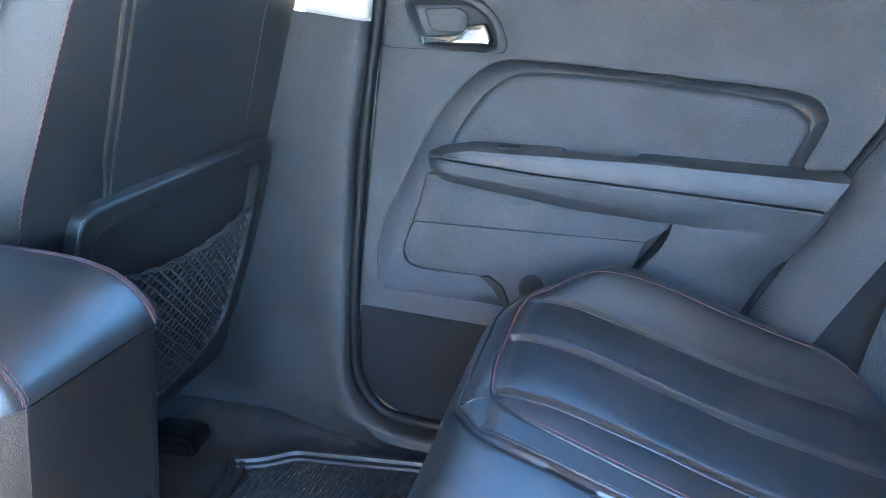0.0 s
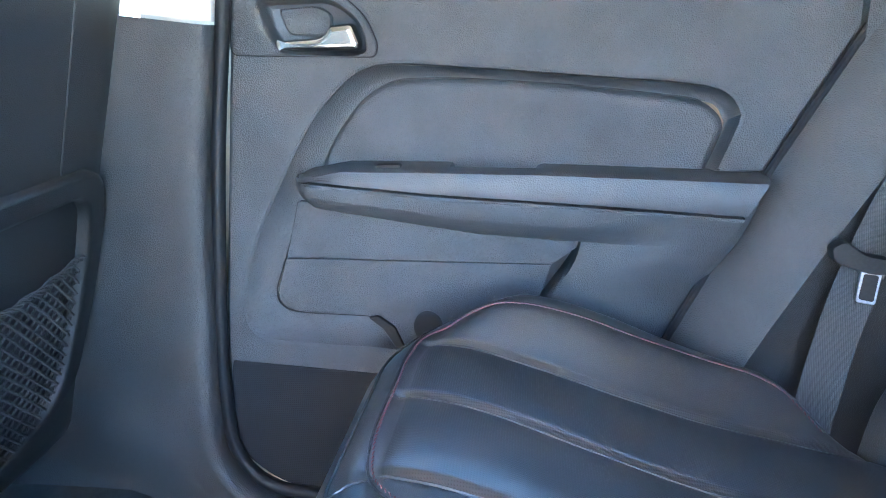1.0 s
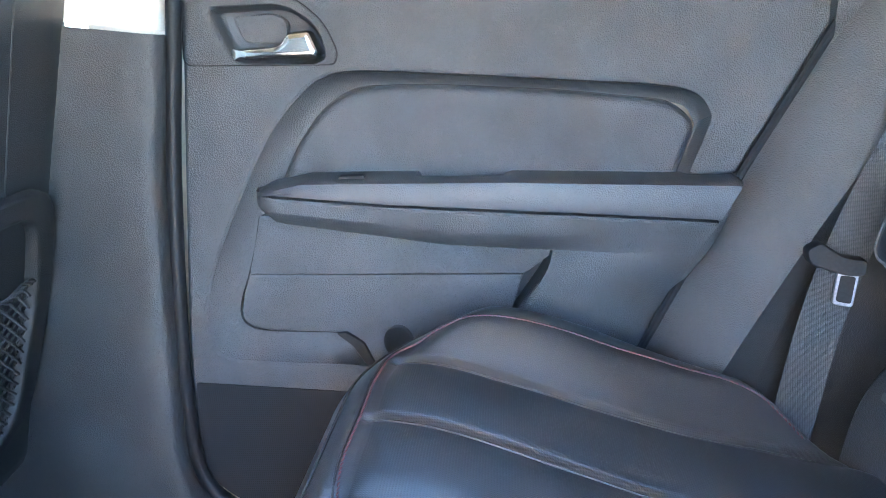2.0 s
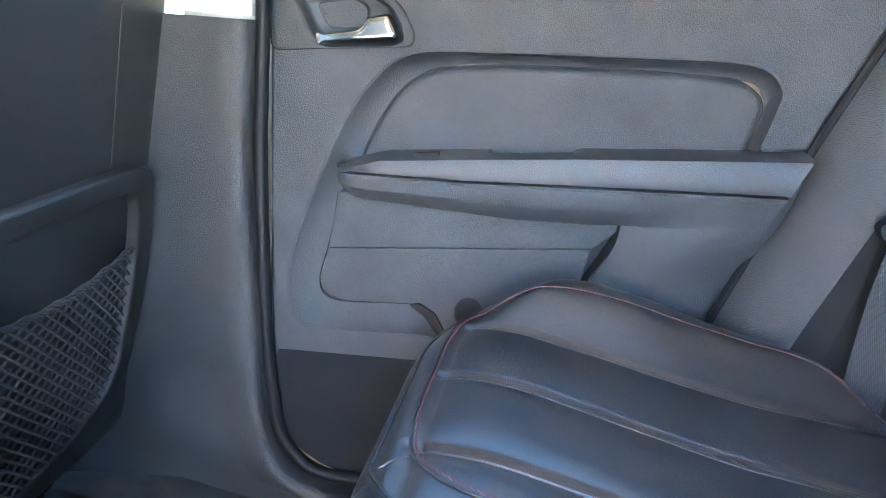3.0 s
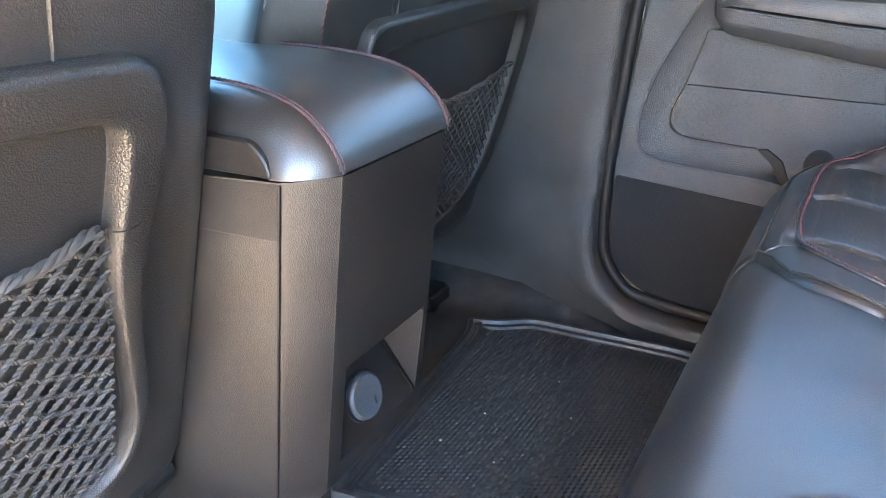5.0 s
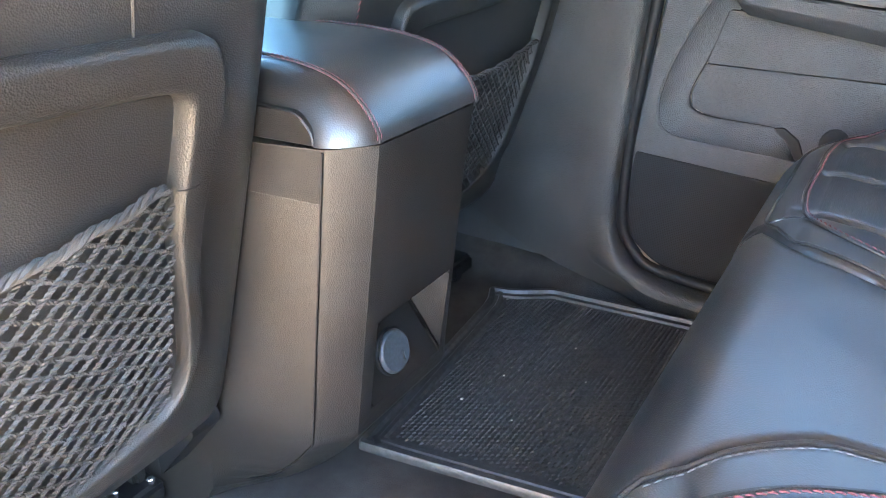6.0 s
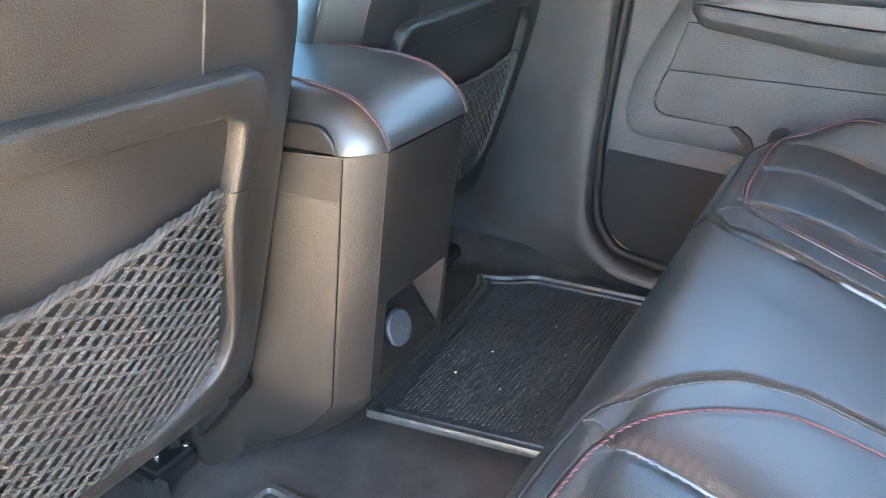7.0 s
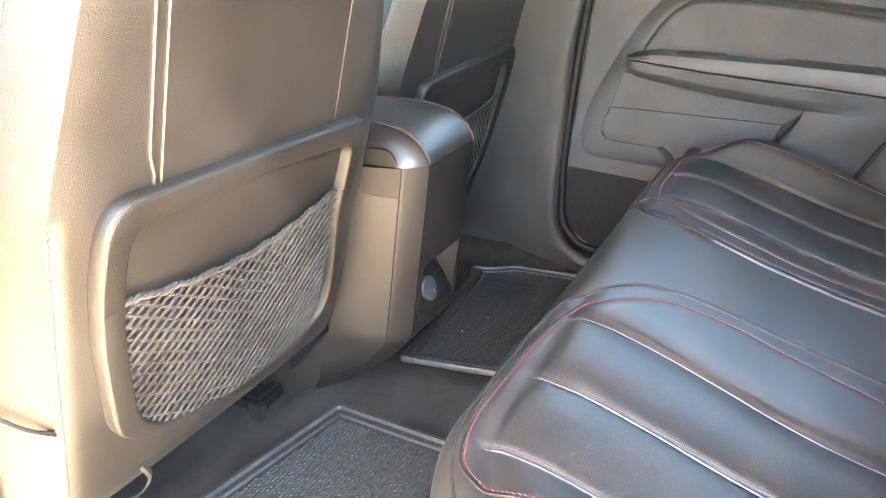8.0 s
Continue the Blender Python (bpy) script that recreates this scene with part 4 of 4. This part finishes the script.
    # seams of the upper back
    for s in (-1, 1):
        for o, r in ((0.0, 0.0038), (0.016, 0.0042)):
            path = [Vector((0.0012, s * (0.150 + o * (1 if v > 0.03 else 0.6) - 0.02 * v), v)) for v in np.linspace(0.004, 0.42, 20)]
            if s < 0 or o == 0:
                part("back_seam", tube(path, r * (0.8 if s < 0 else 0.5), 8), LEATHER_BACK, seat)
    for s in (-1, 1):
        line = [Vector((-0.0062, s * (0.268 + 0.012 * math.sin(max(0, min(1, (v + 0.46) / 0.9)) * math.pi) - 0.21 * max(0.0, v - 0.02)) * 0.968, v)) for v in np.linspace(-0.38, 0.34, 40)]
        if s < 0:
            part("side_stitching", stitches(line, 0.005, 0.0025, 0.0008, 0.0018, (0.7, s * 0.7, 0)), THREAD_RED, seat, "red thread side stitching")
        line = [Vector((-0.080 if s > 0 else -0.050, s * (1.150 if s > 0 else 1.104) * (0.268 + 0.012 * math.sin(max(0, min(1, (v + 0.46) / 0.9)) * math.pi) - 0.21 * max(0.0, v - 0.02)), v)) for v in np.linspace(-0.20, 0.34, 40)]
        part("side_piping", tube(line, 0.0013, 6), THREAD_GREY, seat, "pale side piping")
    # cushion below
    rows = []
    for i in range(24):
        x = -0.58 + 0.48 * i / 23
        row = []
        for t in np.linspace(0, 1, 25):
            y = -0.345 + 0.575 * t
            e = min(t, 1 - t) * 0.575
            row.append((x, y, -0.30 - 0.05 * (1 - math.sqrt(max(0, 1 - max(0, 1 - e / 0.07) ** 2)))))
        row = [(x, -0.347, -0.46)] + row + [(x, 0.232, -0.46)]
        rows.append([Vector(p) for p in row])
    # joints of the pocket frame, strap and lower skirt
    for yy in (0.187, -0.226):
        part("frame_joint", tube([fplace(yy - 0.012, -0.108, 0.0100), fplace(yy - 0.006, -0.108, 0.0134), fplace(yy, -0.108, 0.0138), fplace(yy + 0.010, -0.106, 0.0125)], 0.0006, 5), RUBBER, frame_ob)
    loop = smooth_line([(0.006, c - 0.545, -0.392), (0.016, c - 0.540, -0.412), (0.010, c - 0.560, -0.438), (-0.02, c - 0.600, -0.452), (-0.06, c - 0.63, -0.45)], 24)
    rows2 = []
    for p in loop:
        q = Vector(p)
        rows2.append([q + Vector((0, -0.004, -0.003)), q + Vector((0.002, 0.0, 0.0)), q + Vector((0, 0.004, 0.003)), q + Vector((-0.002, 0.0, 0.0))])
    part("strap", grid(rows2, close_v=True)[0], RUBBER, seat, "dark elastic strap loop")
    tilt = Matrix.Rotation(-LEAN_A, 4, "Y")
    bm = bmesh.new()
    side_pts = rounded([(-0.62, -0.42, 0.03), (-0.12, -0.42, 0.03), (-0.08, -0.34, 0.05), (-0.12, -0.275, 0.05), (-0.62, -0.24, 0.05)], 0.03, 6)
    pad(side_pts, [(0.0, 0.0), (0.0, 0.05), (0.012, 0.068), (0.030, 0.076)], lambda a, b, h: Vector((a, -0.255 - h, b)), bm=bm)
    bmesh.ops.transform(bm, matrix=Matrix.Translation((-0.115, 0, 0.02)) @ tilt, verts=bm.verts)
    part("side_bolster", bm, LEATHER, seat)
    # track under the seat, with its rear bracket
    bm = box(-0.66, 0.0, 0.203, 0.224, -0.570, -0.545, 0.003)
    bmesh.ops.transform(bm, matrix=Matrix.Translation((-0.125, 0, 0.0)) @ tilt, verts=bm.verts)
    track = part("seat_track", bm, RUBBER, seat, "black steel seat track")
    to_floor = Matrix.Translation((-0.125, 0, 0.0)) @ tilt

    def block(x0, x1, y0, y1, z0, z1, bev, mat, name, label=""):
        bm = box(x0, x1, y0, y1, z0, z1, bev)
        bmesh.ops.transform(bm, matrix=to_floor, verts=bm.verts)
        return part(name, bm, mat, track, label)
    block(-0.085, 0.012, 0.176, 0.250, -0.556, -0.520, 0.008, RUBBER, "track_end", "black plastic track end")
    if flip < 0:
        return finish_seat(seat, tilt, rows)
    block(-0.070, -0.020, 0.190, 0.215, -0.523, -0.490, 0.005, RUBBER, "latch_block")
    block(-0.062, -0.006, 0.222, 0.240, -0.523, -0.478, 0.005, RUBBER, "latch_block")
    block(-0.012, 0.022, 0.170, 0.186, -0.560, -0.530, 0.002, STEEL, "track_foot", "worn steel foot of the track")
    for o in ((-0.052, 0.203, -0.490), (-0.018, 0.203, -0.520), (-0.030, 0.231, -0.478), (0.0, 0.238, -0.520), (-0.060, 0.231, -0.478)):
        bm = bmesh.new()
        pad([np.array((0.005 * math.cos(t), 0.005 * math.sin(t))) for t in np.linspace(0, 2 * math.pi, 7)[:-1]], [(0, -0.002), (0, 0.004), (0.0012, 0.0052)], lambda a, b, h, o=o: Vector((o[0] + a, o[1] + b, o[2] + h)), bm=bm)
        bmesh.ops.transform(bm, matrix=to_floor, verts=bm.verts)
        part("bolt", bm, CHROME, track, smooth=False)
    # hinge cover at the foot of the backrest
    bm = pad(rounded([(-0.050, -0.535, 0.006), (-0.070, -0.455, 0.02), (-0.045, -0.385, 0.02), (-0.004, -0.430, 0.01)], 0.01, 4), [(0, -0.03), (0, 0.006), (0.002, 0.008)], lambda a, b, h: Vector((a, 0.252 + h, b)))
    hinge = part("hinge_plate", bm, RUBBER, seat)
    bm = pad([np.array((0.0065 * math.cos(t), 0.0065 * math.sin(t))) for t in np.linspace(0, 2 * math.pi, 17)[:-1]], [(0, 0.004), (0, 0.010), (0.002, 0.0125)], lambda a, b, h: Vector((-0.036 + a, 0.254 + h, -0.455 + b)))
    part("bolt", bm, CHROME, hinge, "bright round bolt")
    return finish_seat(seat, tilt, rows)


seat_pose = pose(-0.345, -0.375, 0.59, 0, math.degrees(LEAN_A), 0)
front_seat = build_seat()
front_seat.matrix_basis = seat_pose
far_seat = build_seat(-1)
far_seat.matrix_basis = pose(-0.451, 0.405, 0.560, 0, 17, 0)
for st_ob, shift in ((front_seat, (-0.115, 0, -0.10)), (far_seat, (-0.02, -0.05, -0.045))):
    for ch in st_ob.children:
        if ch.name.startswith("seat_track"):
            ch.location = shift


# ---- centre console ----
console = thing("centre_console", "dark plastic centre console with a padded leather armrest lid", "console")


def con_section(z):
    """Outline of the body at a height: rear face, corner bevels, sides."""
    xr = -0.298 - (0.48 - z) * 0.158
    if z < 0.16:
        xr -= 0.55 * (0.16 - z) + 3.0 * (0.16 - z) ** 2
    yl, yr = -0.050, 0.104 + 0.02 * (0.48 - z) / 0.35
    k = 0.027
    far = -0.46 - 0.05 * sstep(0.48, 0.0, z)
    far = min(far, xr - k - 0.03)
    xa, xc = -0.95, min(-0.60, far - 0.03)
    return [(xa, yl - 0.085), (xc, yl - 0.072), (far, yl - 0.054 - 0.02 * sstep(0.3, 0.0, z)), (xr - k - 0.007, yl - 0.032), (xr - k + 0.001, yl - 0.027), (xr - 0.006, yl - 0.004), (xr - 0.001, yl + 0.002), (xr, yl + 0.008), (xr, -0.030), (xr, 0.102), (xr, yr - 0.006), (xr - 0.006, yr + 0.004), (xr - k, yr + 0.040), (xr - k - 0.007, yr + 0.044), (far, yr + 0.06), (xc, yr + 0.07), (xa, yr + 0.085)]


zs = [0.484, 0.4835, 0.47, 0.44, 0.40, 0.36, 0.32, 0.2951, 0.295, 0.26, 0.22, 0.184, 0.1839, 0.17, 0.16, 0.15, 0.14, 0.13, 0.115, 0.10, 0.085, 0.07, 0.05, 0.03, 0.0]
rows = [[Vector((x, y, z)) for x, y in con_section(z)] for z in zs]
bm, vs = grid(rows)
gone = [f for f in bm.faces if 0.1845 < f.calc_center_median().z < 0.2945 and -0.029 < f.calc_center_median().y < 0.101 and f.calc_center_median().x > -0.40]
bmesh.ops.delete(bm, geom=gone, context="FACES")
bm.faces.new(vs[0])
con_body = part("body", bm, CONSOLE, console, angle=24)
# niche with the covered power socket
xt, xb = con_section(0.295)[8][0], con_section(0.184)[8][0]
A, B, C, D = Vector((xt, -0.030, 0.295)), Vector((xt, 0.102, 0.295)), Vector((xb, 0.102, 0.184)), Vector((xb, -0.030, 0.184))
E2, F2 = Vector((xt - 0.044, -0.028, 0.276)), Vector((xt - 0.044, 0.070, 0.276))
bm = bmesh.new()
va, vb, vc, vd, ve, vf = [bm.verts.new(p) for p in (A, B, C, D, E2, F2)]
for q in ((vd, vc, vf, ve), (va, vb, vf, ve), (va, vd, ve), (vb, vc, vf)):
    bm.faces.new(q)
bmesh.ops.bevel(bm, geom=[e for e in bm.edges if len(e.link_faces) == 2], offset=0.003, segments=2, affect="EDGES")
part("socket_niche", bm, CONSOLE, con_body, angle=50)
mid = (D + C) * 0.5 * 0.58 + (E2 + F2) * 0.5 * 0.42 + Vector((0, -0.006, 0))
nrm = (C - D).cross(E2 - D).normalized()
if nrm.x < 0:
    nrm = -nrm
su = (C - D).normalized()
sv = nrm.cross(su)
cap_ring = [np.array((0.0245 * math.cos(a), 0.0245 * math.sin(a))) for a in np.linspace(0, 2 * math.pi, 41)[:-1]]
cap = part("socket_cap", pad(cap_ring, [(0, -0.002), (0, 0.005), (0.0008, 0.0075), (0.003, 0.009), (0.0045, 0.0088), (0.012, 0.0085)], lambda a, b, h: mid + su * a + sv * b + nrm * h), SOCKET, console, "round grey power socket cap")
part("cap_collar", pad([p * 1.10 for p in cap_ring], [(0, -0.004), (0, 0.003), (0.001, 0.0042)], lambda a, b, h: mid + su * a + sv * b + nrm * h), RUBBER, cap)
part("cap_mark", pad(rounded([(0.004, -0.014), (0.007, -0.014), (0.007, -0.005), (0.004, -0.005)], 0.001, 2), [(0, 0.006), (0, 0.0092)], lambda a, b, h: mid + su * (a + 0.004) + sv * b + nrm * h), STEEL, cap)
# side panel with its joint, and the tape-like patch near the lid
side = []
for z in np.linspace(0.482, 0.10, 40):
    s = con_section(z)
    side.append(Vector((s[3][0] + 0.002, s[3][1] - 0.0015, z)))
for k in range(1, 14):
    t = k / 13
    side.append(side[39] + Vector((-0.115 * t, -0.022 * t, -0.055 * t ** 0.8)))
part("panel_joint", tube(side, 0.0012, 5), RUBBER, console)
# patch on the flank below the lid
rows = []
for z0, z1 in ((0.482, 0.482), (0.470, 0.468), (0.455, 0.452), (0.442, 0.4355), (0.4405, 0.434)):
    row = []
    for k in range(9):
        t = k / 8
        z = z0 + (z1 - z0) * t
        s = con_section(z)
        a, d = Vector((s[2][0], s[2][1], z)), Vector((s[3][0], s[3][1], z))
        row.append(a + (d - a) * t + Vector((0, -0.0012 if z0 > 0.4406 else 0.001, 0)))
    rows.append(row)
part("flank_patch", grid(rows)[0], CONSOLE, console)
# armrest lid
LID_X = smooth_line([(-0.80, 0.540), (-0.62, 0.550), (-0.50, 0.550), (-0.42, 0.548), (-0.37, 0.543), (-0.335, 0.533), (-0.311, 0.515), (-0.299, 0.498), (-0.296, 0.4865)], 60)
LID_C = [(-0.036, 1.0, 0.086), (-0.036, 0.95, 0.15), (-0.034, 0.8, 0.36), (-0.029, 0.55, 0.62), (-0.020, 0.3, 0.83), (-0.010, 0.10, 0.955), (-0.003, 0.0, 0.985), (0.0, 0.0, 0.972), (0.003, 0.0, 0.99)]


def lid_point(k, a, inset, drop):
    """a: across the car; inset: how far along the corner bevel, 0 to 1; drop: share of the height left."""
    x, z = LID_X[k]
    rear = sstep(-0.50, -0.31, x)
    zz = 0.4865 + (z - 0.4865) * drop
    return Vector((x - 0.040 * inset * rear * rear, a, zz))


rows = []
for k in range(60):
    row = [lid_point(k, -0.050 + o * 1.0, i, d) for o, i, d in LID_C]
    row += [lid_point(k, a, 0.0, 1.0 + 0.05 * math.sin(math.pi * (a + 0.045) / 0.15)) for a in np.linspace(-0.042, 0.100, 16)]
    row += [lid_point(k, 0.106 - o * 1.0, i, d) for o, i, d in reversed(LID_C)]
    rows.append(row)
lid = part("lid", grid(rows)[0], LID_LEATHER, console, "padded black leather lid with red stitching", angle=70)
for a in (-0.050, 0.106):
    path = [lid_point(k, a, 0.0, 1.0) + Vector((0.0004, 0, 0.0002)) for k in range(4, 60)]
    part("seam_welt", tube(path, 0.0013, 7), CORD, lid)
    for o in (0.0028, -0.0028):
        path = [lid_point(k, a + o, 0.0, 1.0) + Vector((0.0006, 0, 0.0007)) for k in range(4, 60)]
        part("stitching", stitches(path, 0.0046, 0.0010, 0.0005, 0.0010, (0.3, 0, 0.9)), THREAD_RED, lid, "red thread stitching")
flap = rounded([(-0.335, 0.487, 0.003), (-0.338, 0.500, 0.01), (-0.352, 0.514, 0.012), (-0.50, 0.518, 0.003), (-0.50, 0.487, 0.003)], 0.004, 5)
part("lid_hinge_cover", pad(flap, [(0, -0.01), (0, 0.002), (0.0012, 0.0035)], lambda a, b, h: Vector((a, -0.083 - h - 0.006 * sstep(-0.34, -0.45, a), b))), CONSOLE, lid)


# ---- floor mats ----
def build_mat(name, pts, z, label):
    mat_ob = thing(name, label, "floor mat", group="floor mats")
    P = rounded(pts, 0.02, 6)

    def mp(a, b, h):
        return Vector((a, b, z(a, b) + h))
    part("mat_base", pad(P, [(0, 0.0), (0, 0.008), (0.003, 0.012), (0.010, 0.012), (0.013, 0.006), (0.018, 0.0055), (0.020, 0.008), (0.026, 0.008), (0.029, 0.004)], mp), MAT_RUBBER, mat_ob)
    Q = [tuple(p) for p in offset(P, 0.036)]
    verts, faces = [], []
    xs, ys = [p[0] for p in Q], [p[1] for p in Q]
    dx, dy = 0.0068, 0.0084
    for r in range(int((max(xs) - min(xs)) / dx)):
        for k in range(int((max(ys) - min(ys)) / dy)):
            x, y = min(xs) + r * dx, min(ys) + (k + 0.5 * (r % 2)) * dy
            inside = False
            for (x1, y1), (x2, y2) in zip(Q, Q[1:] + Q[:1]):
                if (y1 > y) != (y2 > y) and x < (x2 - x1) * (y - y1) / (y2 - y1) + x1:
                    inside = not inside
            if inside:
                n = len(verts)
                zz = z(x, y) + 0.0038
                for ox, oy in ((-0.0024, -0.0026), (-0.0010, -0.0029), (0.0024, 0.0026), (0.0010, 0.0029)):
                    verts.append((x + ox, y + oy, zz))
                verts.append((x - 0.0008, y - 0.0014, zz + 0.0030))
                verts.append((x + 0.0008, y + 0.0014, zz + 0.0030))
                faces += [(n, n + 1, n + 4), (n + 1, n + 2, n + 5, n + 4), (n + 2, n + 3, n + 5), (n + 3, n, n + 4, n + 5)]
    me = bpy.data.meshes.new("mat_ribs")
    me.from_pydata(verts, [], faces)
    me.materials.append(MAT_RUBBER)
    ribs = new("mat_ribs", me)
    ribs.parent = mat_ob
    tagged(ribs, kind="stuff")
    return mat_ob


mat_right = build_mat("floor_mat", [(-0.447, 0.055, 0.012), (-0.500, 0.50, 0.03), (-0.522, 0.545, 0.012), (-0.470, 0.560, 0.03), (-0.420, 0.600, 0.02), (-0.165, 0.622, 0.02), (-0.04, 0.60, 0.03), (-0.06, 0.12, 0.03)], lambda x, y: 0.024 - 0.040 * y, "ribbed black rubber floor mat on the carpet")
mat_left = build_mat("floor_mat", [(-0.478, -0.112, 0.02), (-0.530, -0.416, 0.02), (-0.54, -0.60, 0.02), (-0.05, -0.60, 0.02), (-0.05, -0.125, 0.02)], lambda x, y: 0.012, "ribbed black rubber floor mat beside the console")

# ---- seat belt ----
belt = thing("seat_belt", "grey woven seat belt hanging beside the rear bench", "seat belt")
line = smooth_line([(0.66, 0.60, 0.80), (0.585, 0.60, 0.62), (0.535, 0.60, 0.50), (0.50, 0.598, 0.38), (0.478, 0.595, 0.26), (0.47, 0.59, 0.20)], 40)
wv = Vector((0.9, -0.35, -0.1)).normalized() * 0.0235
rows = []
for p in line:
    c = Vector(p)
    nrm = Vector((0.35, 0.9, 0)).normalized() * 0.0008
    rows.append([c - wv - nrm, c + wv - nrm, c + wv + nrm, c - wv + nrm])
part("webbing", grid(rows, close_v=True)[0], WEBBING, belt, smooth=False)

part("tongue_body", pad(rounded([(-0.030, 0.012, 0.006), (-0.026, -0.006, 0.008), (0.012, -0.018, 0.008), (0.030, -0.016, 0.006), (0.030, 0.004, 0.006), (0.006, 0.006, 0.008), (-0.016, 0.022, 0.006)], 0.006, 4), [(0, -0.006), (0, 0.004), (0.002, 0.007)], lambda a, b, h: Vector((0.505 + a, 0.592 - 0.35 * a - h, 0.455 + b))), RUBBER, belt, "black plastic tongue grip")
plate = part("tongue_plate", pad(rounded([(-0.009, 0.0), (-0.012, -0.045), (0.008, -0.047), (0.011, -0.004)], 0.005, 4), [(0, -0.002), (0, 0.001), (0.0006, 0.0015)], lambda a, b, h: Vector((0.517 + a, 0.584 - 0.35 * a - h, 0.448 + b))), STEEL, belt, "steel latch plate")
part("latch_slot", pad(rounded([(-0.0064, -0.009), (-0.0092, -0.0405), (0.0055, -0.0425), (0.0078, -0.010)], 0.003, 4), [(0, -0.001), (0, 0.0022), (0.0004, 0.0024)], lambda a, b, h: Vector((0.517 + a, 0.584 - 0.35 * a - h, 0.448 + b))), RUBBER, plate)

# ---- crumbs on the mat ----
crumb = None
for x, y, r in ((-0.383, 0.215, 0.0024), (-0.360, 0.300, 0.0016), (-0.300, 0.430, 0.0015), (-0.250, 0.350, 0.0013), (-0.300, 0.210, 0.0014)):
    bm = bmesh.new()
    bmesh.ops.create_icosphere(bm, subdivisions=1, radius=r)
    for v in bm.verts:
        v.co *= 0.7 + 0.6 * random.random()
        v.co.z *= 0.6
    ob = part("crumb", bm, CREAM, None, smooth=False)
    ob.location = (x, y, 0.024 - 0.040 * y + 0.0072)
    tagged(ob, "tiny pale crumb lying on the rubber mat", "crumb", "crumbs on the mat")
